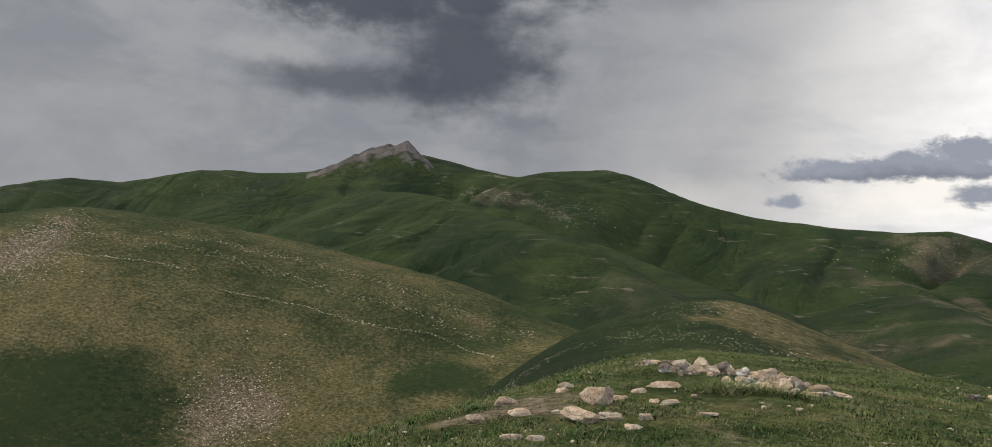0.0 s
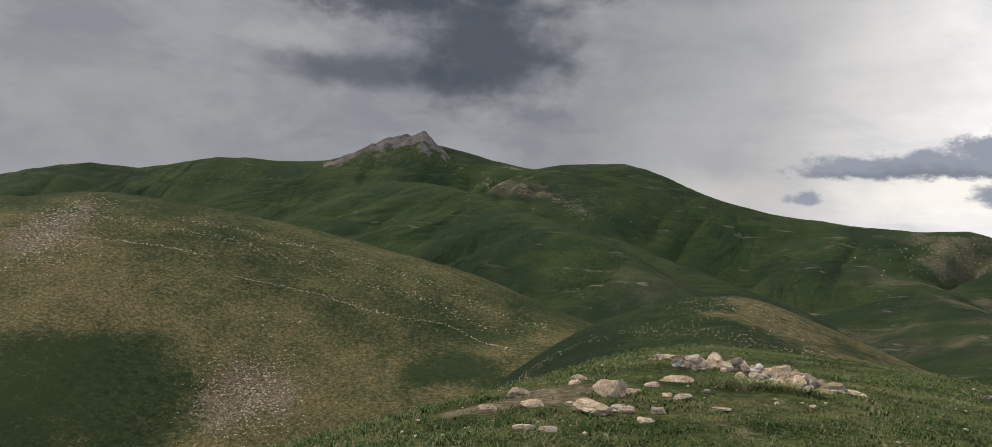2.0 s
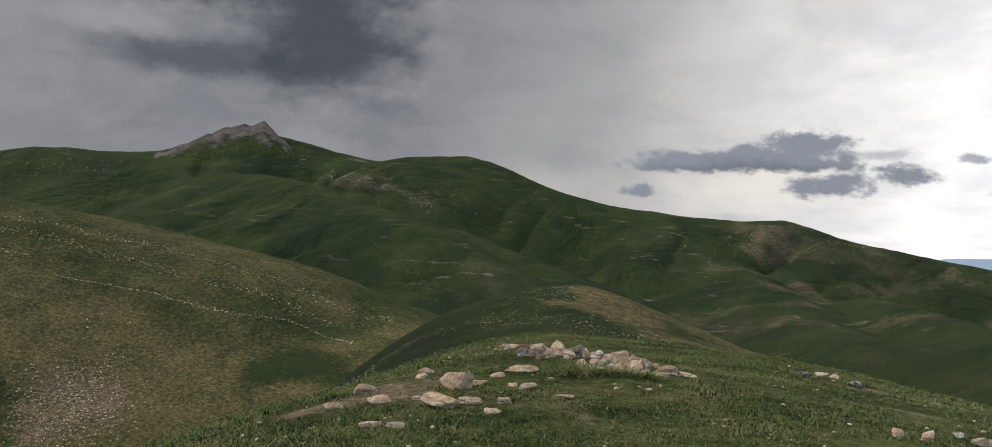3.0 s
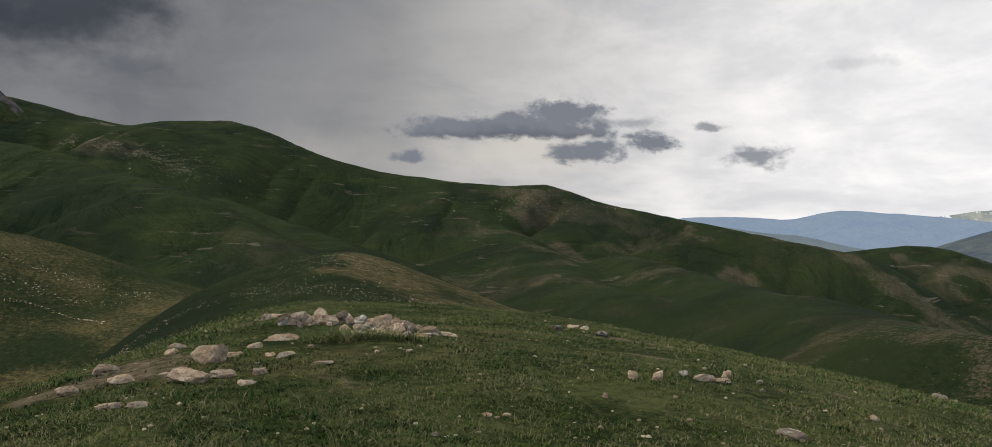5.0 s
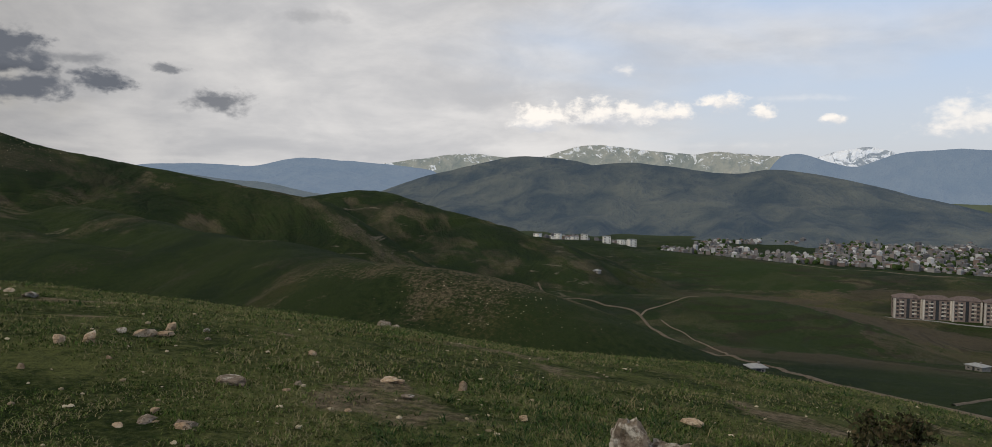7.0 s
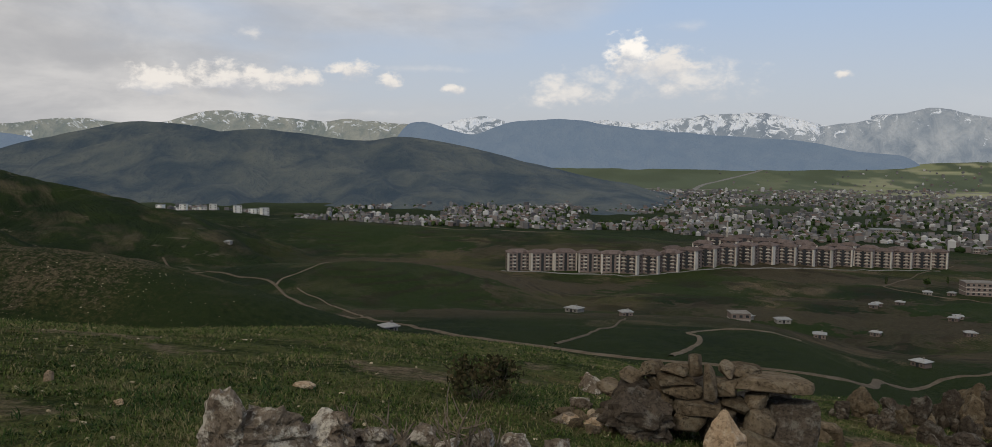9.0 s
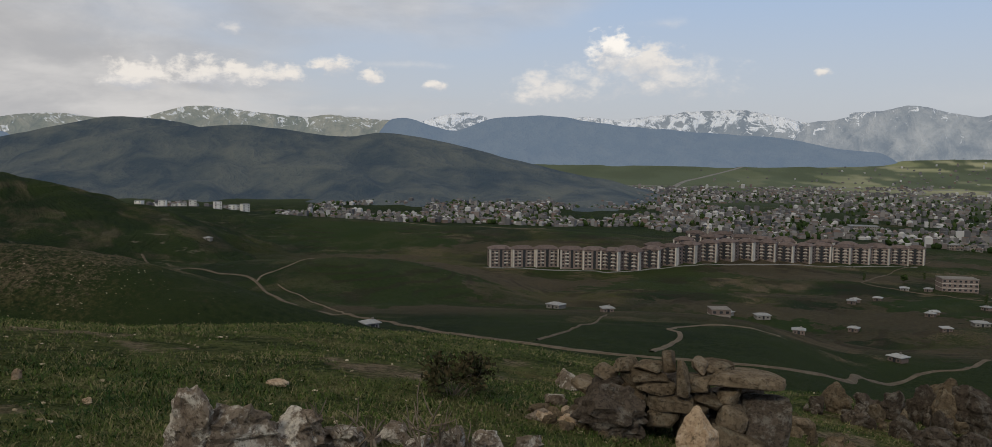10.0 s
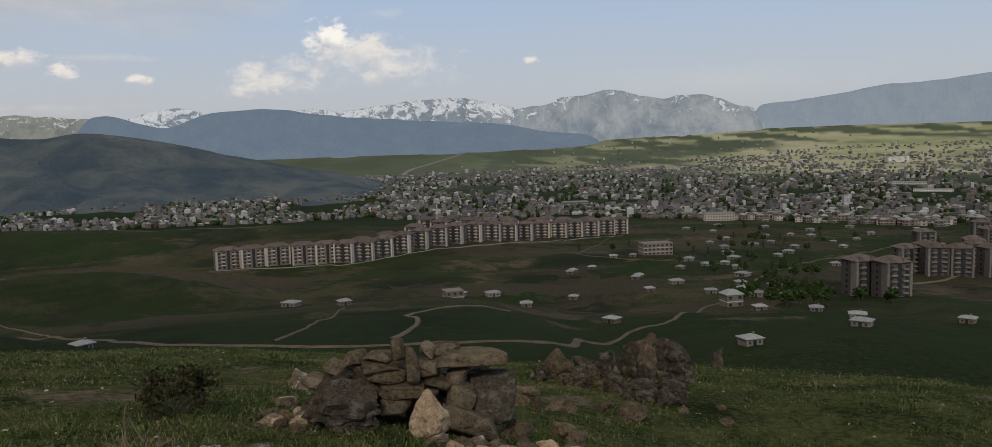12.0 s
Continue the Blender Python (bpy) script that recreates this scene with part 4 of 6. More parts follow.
road([(700, 52), (697, 24), (696, 2), (691, -36), (680, -52), (698, -82), (712, -128), (734, -180), (768, -262), (796, -345)], 4.0, "asphalt_far", "pale paved street along the apartment blocks")
road([(2300, -330), (2628, -396), (3053, -516), (3700, -812), (4605, -1192)], 20, "asphalt_far", "straight pale highway across the plain", 1.2)
road([(2650, -200), (2640, -500), (2600, -900), (2500, -1300)], 9, "asphalt_far", "long pale road along the edge of the town", 1.0)
road([(990, 170), (975, 120), (955, 60), (950, 0)], 7, "dirt_road", "pale dirt road on the low green ridge", 0.4)


# ---- helpers for things ----
def part(name, data, look_name, parent, label="", at_pose=None):
    """One mesh as a part under a thing."""
    if isinstance(data, bmesh.types.BMesh):
        me = bpy.data.meshes.new(name)
        data.to_mesh(me)
        data.free()
        data = me
    ob = new(name, data)
    if not data.materials:
        data.materials.append(MAT[look_name])
    ob.parent = parent
    if at_pose is not None:
        ob.matrix_local = at_pose
    if label:
        tagged(ob, label)
    return ob


def thing(name, label, category, group="", where=None, kind=""):
    """A top-level empty that carries a thing's parts."""
    ob = new(name)
    ob.empty_display_size = 0.2
    tagged(ob, label, category, group, kind)
    if where is not None:
        ob.matrix_basis = where
    return ob


def height_at(x, y):
    return float(ground_height(np.array([float(x)]), np.array([float(y)]))[0])


def box(x0, x1, y0, y1, z0, z1, bevel=0.0):
    bm = bmesh.new()
    bmesh.ops.create_cube(bm, size=1, matrix=Matrix.Translation(((x0 + x1) / 2, (y0 + y1) / 2, (z0 + z1) / 2)) @ Matrix.Diagonal((x1 - x0, y1 - y0, z1 - z0, 1)))
    if bevel:
        bmesh.ops.bevel(bm, geom=bm.edges[:], offset=bevel, segments=1, affect="EDGES")
    return bm


def hipped(x0, x1, y0, y1, z0, z1, eave=0.5, ridge=0.3):
    """A hipped roof with eaves."""
    bm = bmesh.new()
    x0, x1, y0, y1 = x0 - eave, x1 + eave, y0 - eave, y1 + eave
    k = min(x1 - x0, y1 - y0) / 2 * (1 - ridge)
    low = [bm.verts.new(p) for p in ((x0, y0, z0), (x1, y0, z0), (x1, y1, z0), (x0, y1, z0))]
    mid = [bm.verts.new(p) for p in ((x0, y0, z0 + 0.2), (x1, y0, z0 + 0.2), (x1, y1, z0 + 0.2), (x0, y1, z0 + 0.2))]
    top = [bm.verts.new(p) for p in ((x0 + k, y0 + k, z1), (x1 - k, y0 + k, z1), (x1 - k, y1 - k, z1), (x0 + k, y1 - k, z1))]
    bm.faces.new(low[::-1])
    bm.faces.new(top)
    for ring, up in ((low, mid), (mid, top)):
        for i in range(4):
            bm.faces.new((ring[i], ring[(i + 1) % 4], up[(i + 1) % 4], up[i]))
    return bm


def icosphere(level):
    bm = bmesh.new()
    bmesh.ops.create_icosphere(bm, subdivisions=level, radius=1)
    v = np.array([p.co[:] for p in bm.verts])
    fc = np.array([[p.index for p in face.verts] for face in bm.faces])
    bm.free()
    return v, fc


BALLS = {k: icosphere(k) for k in (1, 2, 3, 4)}


def rock_points(seed, level, cuts=9, rough=0.2, sharp=0.62):
    """A broken stone of about unit size: a many-sided block with chipped edges and rough faces."""
    rng = np.random.default_rng(seed)
    way = BALLS[level][0]
    n = rng.normal(size=(cuts, 3))
    n[:6] = (0, 0, 1), (0, 0, -1), (1, 0, 0.2), (-1, 0, 0.2), (0, -1, 0.2), (0, 1, 0.2)
    n[:6] += rng.normal(0, 0.45, (6, 3))
    n /= np.linalg.norm(n, axis=1)[:, None]
    reach = rng.uniform(sharp - 0.12, sharp + 0.25, len(n))
    reach[6:] += 0.06
    r = (reach / np.maximum(way @ n.T, 1e-3)).min(1)
    r = np.minimum(r, 1.25)
    v = way * r[:, None]
    o = rng.uniform(0, 50, 2)
    swell = fbm(v[:, 0] * 2.0 + o[0] + v[:, 2] * 1.1, v[:, 1] * 2.0 + o[1] - v[:, 2] * 1.3, 4, seed % 97)
    v = v * (1 + rough * swell)[:, None]
    if level >= 3:
        jag = np.abs(fbm(v[:, 0] * 3.1 + o[1] + v[:, 2] * 2.3, v[:, 1] * 3.1 - o[0] + v[:, 2] * 1.7, 4, seed % 71))
        v = v * (1.06 - rough * 1.5 * jag)[:, None]
        bed = v[:, 2] * rng.uniform(1.6, 2.8) + 0.35 * fbm(v[:, 0] * 1.5 + o[0], v[:, 1] * 1.5, 2, seed % 61)
        v[:, :2] *= (1 - rough * 0.9 * (bed - np.floor(bed)))[:, None]
        ledge = np.abs(fbm(v[:, 2] * 4.5 + o[0] + 0.5 * v[:, 0], v[:, 0] * 0.8 + v[:, 1] * 0.8, 3, seed % 83))
        v = v * (1 - rough * 0.8 * ledge)[:, None]
    v = v - (v.max(0) + v.min(0)) / 2
    return v / (np.abs(v).max(0) + 1e-6)


def rock(name, x, y, wide, tall, seed, look_name, label, group, sunk=0.25, deep=None, turn=None, level=3, cuts=9, tilt=0.0, rough=0.2, sharp=0.62):
    """A single stone that lies a little sunk in the turf."""
    rng = np.random.default_rng(seed + 5)
    deep = deep or wide * rng.uniform(0.6, 0.95)
    v = rock_points(seed, level, cuts, rough, sharp) * (wide / 2, deep / 2, tall * (0.5 + sunk * 0.5))
    me = make_mesh(name, v, BALLS[level][1], smooth=False)
    me.materials.append(MAT[look_name])
    ob = new(name, me)
    bearing = math.degrees(math.atan2(x, y)) if turn is None else turn
    ob.matrix_basis = pose(x, y, height_at(x, y) + tall * (0.5 - sunk * 0.5), tilt, 0, -bearing + (rng.uniform(-25, 25) if turn is None else 0))
    return tagged(ob, label, "rock", group)


# ---- the rocky summit ----
SUMMIT = [(-197, 863, 83.1), (-168, 866, 96.6), (-149, 867, 107.4), (-133, 868, 114.0), (-117, 868, 118.0), (-104, 868, 119.1), (-95, 867, 123.5), (-87, 866, 116.1), (-78, 864, 107.7), (-63, 864, 96.0)]


def build_summit():
    crest = spline(SUMMIT, 12)
    cols, rows = len(crest), 30
    v = np.r_[np.linspace(0, 1, 22), np.linspace(0.9, 0.1, 8)][:, None]
    out = np.r_[np.linspace(-46, 0, 22), np.linspace(5, 40, 8)][:, None]
    far = np.hypot(crest[:, 0], crest[:, 1])
    px, py = crest[:, 0] * (1 + out / far), crest[:, 1] * (1 + out / far)
    base = ground_height(px.ravel(), py.ravel()).reshape(px.shape) - 3
    s = np.arange(cols)[None, :] / 5.0
    crag = np.abs(fbm(px / 9 + 0 * s, py / 9 + v * 3, 5, 61))
    z = base + (np.maximum(crest[:, 2] + 1.5 * fbm(crest[:, 0] / 6, crest[:, 1] / 6, 3, 63) - base, 0)) * v**1.1 * (1 - 0.16 * crag * (v < 0.97)) + 1.2 * fbm(px / 5, py / 5, 3, 62)
    ob = new("rocky_summit", make_mesh("rocky_summit", np.stack([px, py, z], -1).reshape(-1, 3), grid_faces(rows, cols), False))
    set_mask(ob.data, "up", np.repeat(v, cols, 1).ravel())
    ob.data.materials.append(MAT["summit_rock"])
    return tagged(ob, "bare grey rocky summit on the green mountain", "rock", kind="structure")


build_summit()

# ---- stones near the path: x, y, width, height ----
PALE = [(-0.15, 9.86, 0.21, 0.11), (0.22, 10.75, 0.27, 0.16), (0.36, 9.85, 0.24, 0.11), (0.23, 8.26, 0.21, 0.1), (0.46, 8.16, 0.16, 0.08), (1.1, 11.96, 0.24, 0.11), (1.3, 10.38, 0.4, 0.27), (0.96, 11.2, 0.14, 0.1), (1.01, 9.27, 0.38, 0.2), (0.8, 9.77, 0.12, 0.07), (1.37, 9.37, 0.26, 0.11), (1.63, 10.55, 0.21, 0.08), (1.97, 11.14, 0.17, 0.09), (2.5, 12.06, 0.45, 0.11), (1.53, 8.84, 0.17, 0.06), (1.73, 9.32, 0.16, 0.09), (2.01, 10.26, 0.11, 0.07), (2.16, 10.13, 0.21, 0.08), (2.48, 9.62, 0.24, 0.05), (2.61, 10.77, 0.08, 0.05), (3.81, 10.36, 0.08, 0.04)]
OUTCROP = [(3.16, 16.55, 0.61, 0.13), (3.2, 14.17, 0.42, 0.34), (3.57, 14.31, 0.5, 0.4), (3.96, 14.48, 0.42, 0.34), (3.73, 14.1, 0.33, 0.18), (3.04, 14.2, 0.29, 0.14), (4.15, 13.89, 0.36, 0.24), (4.13, 13.22, 0.36, 0.23), (4.55, 13.84, 0.46, 0.29), (3.75, 12.54, 0.26, 0.16), (3.93, 12.06, 0.35, 0.17), (4.59, 13.15, 0.36, 0.28), (4.58, 12.67, 0.42, 0.27), (4.05, 11.93, 0.23, 0.13), (4.72, 12.23, 0.62, 0.18), (4.36, 12.02, 0.23, 0.12), (3.59, 11.59, 0.2, 0.11), (4.3, 12.8, 0.4, 0.26), (3.95, 12.8, 0.34, 0.22), (4.35, 13.5, 0.4, 0.26)]
TURF_STONES = [(8.71, 15.15, 0.24, 0.11), (9.48, 15.82, 0.28, 0.11), (10.02, 16.23, 0.2, 0.09), (9.6, 14.83, 0.29, 0.11), (6.13, 8.65, 0.13, 0.1), (6.44, 8.57, 0.15, 0.13), (7.21, 9.05, 0.14, 0.07), (7.39, 8.83, 0.3, 0.11), (8.21, 9.37, 0.15, 0.11), (1.62, 5.9, 0.16, 0.1), (1.93, 5.85, 0.12, 0.06), (3.52, 7.28, 0.11, 0.03), (4.87, 5.57, 0.17, 0.05), (4.64, 5.63, 0.08, 0.04), (4.95, 5.25, 0.14, 0.05), (6.45, 6.32, 0.34, 0.07), (8.13, 5.6, 0.22, 0.05), (8.73, 4.99, 0.11, 0.12), (8.62, 9.14, 0.1, 0.06), (5.18, 7.79, 0.07, 0.06), (3.72, 7.26, 0.09, 0.03), (2.71, 6.54, 0.09, 0.03), (8.37, 6.97, 0.12, 0.06), (6.1, 7.74, 0.07, 0.04)]
TURF_MORE = [(7.01, 5.95, 0.08, 0.04), (7.83, 3.72, 0.09, 0.05), (9.76, 2.56, 0.26, 0.08), (5.02, 5.3, 0.19, 0.05), (7.69, 8.82, 0.23, 0.07), (8.2, 5.53, 0.15, 0.04), (7.57, 4.96, 0.14, 0.03), (7.77, 3.68, 0.08, 0.04), (5.11, 5.78, 0.08, 0.05), (8.02, 8.43, 0.09, 0.04), (6.68, 5.8, 0.08, 0.03), (6.45, 4.83, 0.08, 0.03)]
GREY = [(6.0, 1.93, 0.40, 0.50), (6.15, 1.59, 0.62, 0.40), (6.34, 1.30, 0.46, 0.29), (6.60, 1.04, 0.42, 0.20), (7.17, 0.73, 0.25, 0.16), (6.87, 0.5, 0.21, 0.13), (7.23, 0.26, 0.26, 0.21), (7.42, -0.01, 0.31, 0.19), (7.95, -0.36, 0.26, 0.15), (7.15, -0.24, 0.21, 0.11), (11.35, -0.66, 0.31, 0.15), (14.44, -0.94, 0.48, 0.26), (9.94, -0.44, 0.3, 0.12), (15.0, -0.85, 0.34, 0.3), (7.01, 0.37, 0.16, 0.08), (6.7, 0.92, 0.15, 0.08), (6.96, 0.87, 0.14, 0.06)]
EAST = [(14.0, -4.6, 0.6, 0.27), (13.5, -4.4, 0.3, 0.17), (12.9, -4.5, 0.18, 0.31), (13.2, -4.9, 0.35, 0.21), (11.0, -4.2, 0.43, 0.23), (10.6, -4.3, 0.31, 0.19), (13.0, -5.1, 0.21, 0.17), (13.4, -5.8, 0.22, 0.13), (14.1, -4.1, 0.18, 0.14), (12.8, -6.1, 0.58, 0.28), (13.6, -6.0, 0.18, 0.11), (13.4, -7.3, 0.2, 0.1), (13.5, -8.1, 0.19, 0.1), (12.6, -7.7, 0.29, 0.11), (15.7, -0.9, 0.33, 0.19), (10.3, -3.4, 0.47, 0.25)]
CRAG = [(18.6, -9.0, 0.80, 1.0), (17.2, -9.0, 0.84, 0.9), (18.1, -8.4, 0.51, 0.8), (17.9, -7.7, 0.57, 0.64), (17.6, -7.1, 0.55, 0.59), (18.3, -6.7, 0.64, 0.57), (17.7, -6.1, 0.34, 0.37), (14.4, -7.0, 0.74, 0.40), (14.2, -7.5, 0.62, 0.42), (15.7, -7.0, 0.5, 0.44), (17.4, -8.5, 0.48, 0.8), (16.8, -6.6, 0.52, 0.39), (19.9, -11.7, 0.29, 0.51)]
BROW = [(151.02, 118.04, 4.39, 2.05), (152.92, 114.92, 3.79, 2.63), (153.73, 111.92, 2.9, 1.45), (182, 46, 1.5, 0.9), (184, 43.5, 1.2, 0.9)]

for k, (x, y, wide, tall) in enumerate(PALE):
    rock("boulder", x, y, wide * 1.2, tall * 0.8, 100 + k, "rock_pale", "pale tan limestone block half sunk in turf", "stones along the grassy shoulder", 0.35, deep=wide * 0.7, cuts=18, tilt=(k * 37) % 41 - 20, rough=0.15, sharp=0.55)
rng = np.random.default_rng(15)
for k, (x, y, wide, tall) in enumerate(OUTCROP):
    for j in range(7):
        size = (0.62, 0.5, 0.42, 0.36, 0.3, 0.26, 0.22)[j]
        ax, ay = (rng.normal(0, wide * 0.42), rng.normal(0, wide * 0.4)) if j else (0, 0)
        rock("outcrop_rock", x + ax, y + ay, wide * size * 1.15, tall * size * (1.0 if j else 1.15), 2000 + 7 * k + j, "rock_pale" if (k + j) % 3 else "rock_grey", "weathered tan limestone rock of a low outcrop", "rocks of the outcrop", 0.3, cuts=16, rough=0.17, sharp=0.55, tilt=rng.uniform(-28, 28))
for k, (x, y, wide, tall) in enumerate(TURF_STONES + TURF_MORE):
    rock("stone", x, y, wide, tall, 200 + k, "rock_pale" if k % 3 else "rock_grey", "small pale stone lying in short grass", "stones in the turf", 0.3, level=2)
for k, (x, y, wide, tall) in enumerate(GREY):
    rock("boulder", x, y, wide * 1.1, tall * 1.1, 260 + k, "rock_grey", "grey lichen-spotted limestone rock among twigs", "rocks beside the cairn", 0.3, cuts=12, level=4 if k < 4 else 3)
for k, (x, y, wide, tall) in enumerate(EAST):
    rock("boulder", x, y, wide, tall, 300 + k, "rock_brown", "brown broken stone lying in grass by the cairn", "rocks beside the cairn", 0.3, cuts=17, rough=0.14, sharp=0.55, tilt=(k * 53) % 37 - 18)
for k, (x, y, wide, tall) in enumerate(CRAG):
    for j in range(5):
        size = (1.0, 0.62, 0.5, 0.42, 0.34)[j]
        ax, ay = (rng.normal(0, wide * 0.42), rng.normal(0, wide * 0.42)) if j else (0, 0)
        rock("crag_rock", x + ax, y + ay, wide * size, tall * size * 1.08, 800 + 6 * k + j, "rock_dark" if (k + j) % 5 else "rock_brown", "dark weathered rock of a small crag", "rocks of the dark crag", 0.25, cuts=22, level=4 if j == 0 else 3, tilt=rng.uniform(-30, 30), rough=0.18, sharp=0.5)
for k, (x, y, wide, tall) in enumerate(BROW):
    rock("boulder", x, y, wide, tall * 0.9, 360 + k, "rock_grey", "pale rock on the brow of the slope", "rocks on the brow", 0.3, cuts=8)

# stones fallen round the foot of the cairn
for k in range(64):
    ox, oy = ((9.75, -3.55), (10.1, -0.75), (9.4, -2.7))[k % 3]
    wide = rng.uniform(0.1, 0.3)
    rock("stone", ox + rng.normal(0, 0.3), oy + rng.normal(0, 0.36), wide, wide * rng.uniform(0.3, 0.6), 1200 + k, ("rock_pale", "rock_brown", "rock_grey", "rock_brown")[k % 4],
         "flat tan stone fallen at the foot of the cairn", "stones fallen from the cairn", 0.25, cuts=15, rough=0.14, sharp=0.55, tilt=rng.uniform(-30, 30))

# ---- the cairn: x, y, z, width, height, tilt ----
COURSES = [
    [(10.35, -1.74, -1.08, 0.45, 0.11, 4), (10.29, -1.81, -1.18, 0.48, 0.15, 2), (10.22, -1.98, -1.35, 0.56, 0.19, 2), (10.17, -2.3, -1.42, 0.25, 0.14, 4), (10.27, -2.29, -1.13, 0.32, 0.19, -8), (10.2, -2.42, -1.31, 0.34, 0.14, 14), (10.2, -2.64, -1.26, 0.3, 0.18, -12), (10.1, -2.67, -1.48, 0.36, 0.3, 20)],
    [(10.45, -1.76, -0.99, 0.32, 0.14, -6), (10.47, -1.98, -0.92, 0.17, 0.25, 0), (10.15, -2.1, -1.04, 0.17, 0.41, -6), (10.41, -2.34, -0.95, 0.21, 0.13, 10), (10.47, -2.58, -0.96, 0.37, 0.1, -4), (10.58, -1.48, -1.01, 0.3, 0.17, -14), (10.69, -1.26, -1.13, 0.28, 0.17, 20), (10.7, -1.01, -1.31, 0.31, 0.18, 15)],
    [(10.59, -1.25, -1.3, 0.42, 0.27, 10), (10.47, -1.53, -1.38, 0.43, 0.3, -8), (10.33, -1.91, -1.56, 0.38, 0.24, 6), (10.32, -2.27, -1.63, 0.42, 0.25, -5), (10.66, -1.66, -1.19, 0.4, 0.22, 0), (9.88, -2.7, -1.70, 0.8, 0.26, 22), (10.45, -2.41, -1.75, 0.72, 0.3, 0), (10.45, -1.3, -1.62, 0.45, 0.3, 5), (10.4, -1.0, -1.6, 0.4, 0.26, -10)],
    [(10.32, -3.07, -1.60, 0.66, 0.70, 4), (10.95, -2.2, -1.5, 0.8, 0.6, 0), (10.92, -2.89, -1.62, 0.74, 0.6, 0), (11.0, -1.59, -1.65, 0.74, 0.55, 0)],
]


def slab_points(seed, blunt=0.42, chip=0.12):
    """A split stone: a flat-sided block with broken corners, uneven faces and layered edges."""
    rng = np.random.default_rng(seed)
    way = BALLS[3][0]
    v = np.sign(way) * np.abs(way) ** blunt
    cut = rng.normal(0, 1, (7, 3)) * (1, 1, 0.6)
    cut /= np.linalg.norm(cut, axis=1)[:, None]
    for n_ in cut:
        over = np.maximum(v @ n_ - rng.uniform(0.72, 1.0), 0)
        v = v - over[:, None] * n_
    o = rng.uniform(0, 60, 3)
    v[:, :2] *= (1 + chip * fbm(v[:, 2] * 2.2 + o[0] + v[:, 0], v[:, 1] * 1.6 + o[1], 3, seed % 89))[:, None]
    v[:, 2] += chip * 1.2 * fbm(v[:, 0] * 1.7 + o[2], v[:, 1] * 1.7 + o[0], 3, seed % 73) + rng.uniform(-0.2, 0.2) * v[:, 0]
    v = v - (v.max(0) + v.min(0)) / 2
    return v / (np.abs(v).max(0) + 1e-6)


cairn = thing("cairn", "knee-high heap of stacked flat brown stones on grass", "cairn", where=pose(10.3, -2.1, height_at(10.3, -2.1)))
home = cairn.matrix_basis.inverted()
for row, course in enumerate(COURSES):
    for k, (x, y, z, wide, tall, tilt) in enumerate(course):
        seed = 400 + 20 * row + k
        v = slab_points(seed) * (wide * 0.5, (0.2 if row < 2 else 0.26 if row < 3 else 0.3), tall * 0.5)
        me = make_mesh("stone", v, BALLS[3][1], False)
        # darker rock on the inner fill paints in the shade of the gaps
        part("stone", me, ("rock_brown", "rock_tan", "rock_tan", "rock_brown")[(seed * 7) % 4] if row < 2 else "rock_brown" if row < 3 and k % 3 else "rock_dark", cairn,
             at_pose=home @ pose(x, y, z, (seed * 37) % 17 - 8, 0, -102 + (seed * 53) % 31 - 15) @ pose(0, 0, 0, 0, tilt, 0))
# the broad flat slab on top
slab = slab_points(471, 0.34, 0.07) * (0.50, 0.46, 0.085)
part("slab", make_mesh("slab", slab, BALLS[3][1], False), "rock_tan", cairn, "broad flat brown capstone", home @ pose(10.45, -2.83, -1.08, -5, 2, -102))


def leaning_stone(x, y, wide, tall, seed, look_name, label, profile, rough=0.14):
    """A free stone of a given outline: profile gives half widths from foot to tip."""
    v = rock_points(seed, 4, 12, rough, 0.7)
    up = (v[:, 2] + 1) / 2
    width = np.interp(up, np.linspace(0, 1, len(profile)), profile)
    v = np.stack([v[:, 0] * width * wide / 2 + (up - 0.4) * wide * 0.04, v[:, 1] * width * wide * 0.3, (up - 0.12) * tall], 1)
    ob = new("boulder", make_mesh("boulder", v, BALLS[4][1], False))
    ob.data.materials.append(MAT[look_name])
    ob.matrix_basis = pose(x, y, height_at(x, y), -12, 0, -102)
    return tagged(ob, label, "rock", "rocks beside the cairn")


leaning_stone(9.60, -2.18, 0.56, 0.64, 490, "rock_pale", "pointed pale tan stone leaning before the cairn", [0.75, 0.95, 1.0, 0.9, 0.66, 0.4, 0.16])
leaning_stone(9.75, -1.22, 1.12, 0.66, 496, "rock_dark", "large dark boulder with a pale lichen edge", [1.0, 1.0, 0.95, 0.88, 0.76, 0.6, 0.42], 0.3)

# ---- loose stones too many to count ----
def stone_field(name, spots, label, low, high, seed):
    """Many small stones joined: spots are rows of x and y."""
    rng = np.random.default_rng(seed)
    v0, f0 = BALLS[1]
    xy = np.array(spots, float)
    z = ground_height(xy[:, 0], xy[:, 1])
    verts, faces = [], []
    for k, (x, y) in enumerate(xy):
        size = rng.uniform(low, high) * rng.uniform(0.6, 1.2)
        turn = rng.uniform(0, 6.28)
        v = v0 * (size, size * rng.uniform(0.5, 0.9), size * rng.uniform(0.35, 0.7)) * rng.uniform(0.75, 1.2, (len(v0), 1))
        c, s = math.cos(turn), math.sin(turn)
        verts.append(np.stack([v[:, 0] * c - v[:, 1] * s + x, v[:, 0] * s + v[:, 1] * c + y, v[:, 2] + z[k] + size * 0.1], 1))
        faces.append(f0 + k * len(v0))
    ob = new(name, make_mesh(name, np.concatenate(verts), np.concatenate(faces), False))
    ob.data.materials.append(MAT["loose_stones"])
    return tagged(ob, label, "stones", kind="stuff")


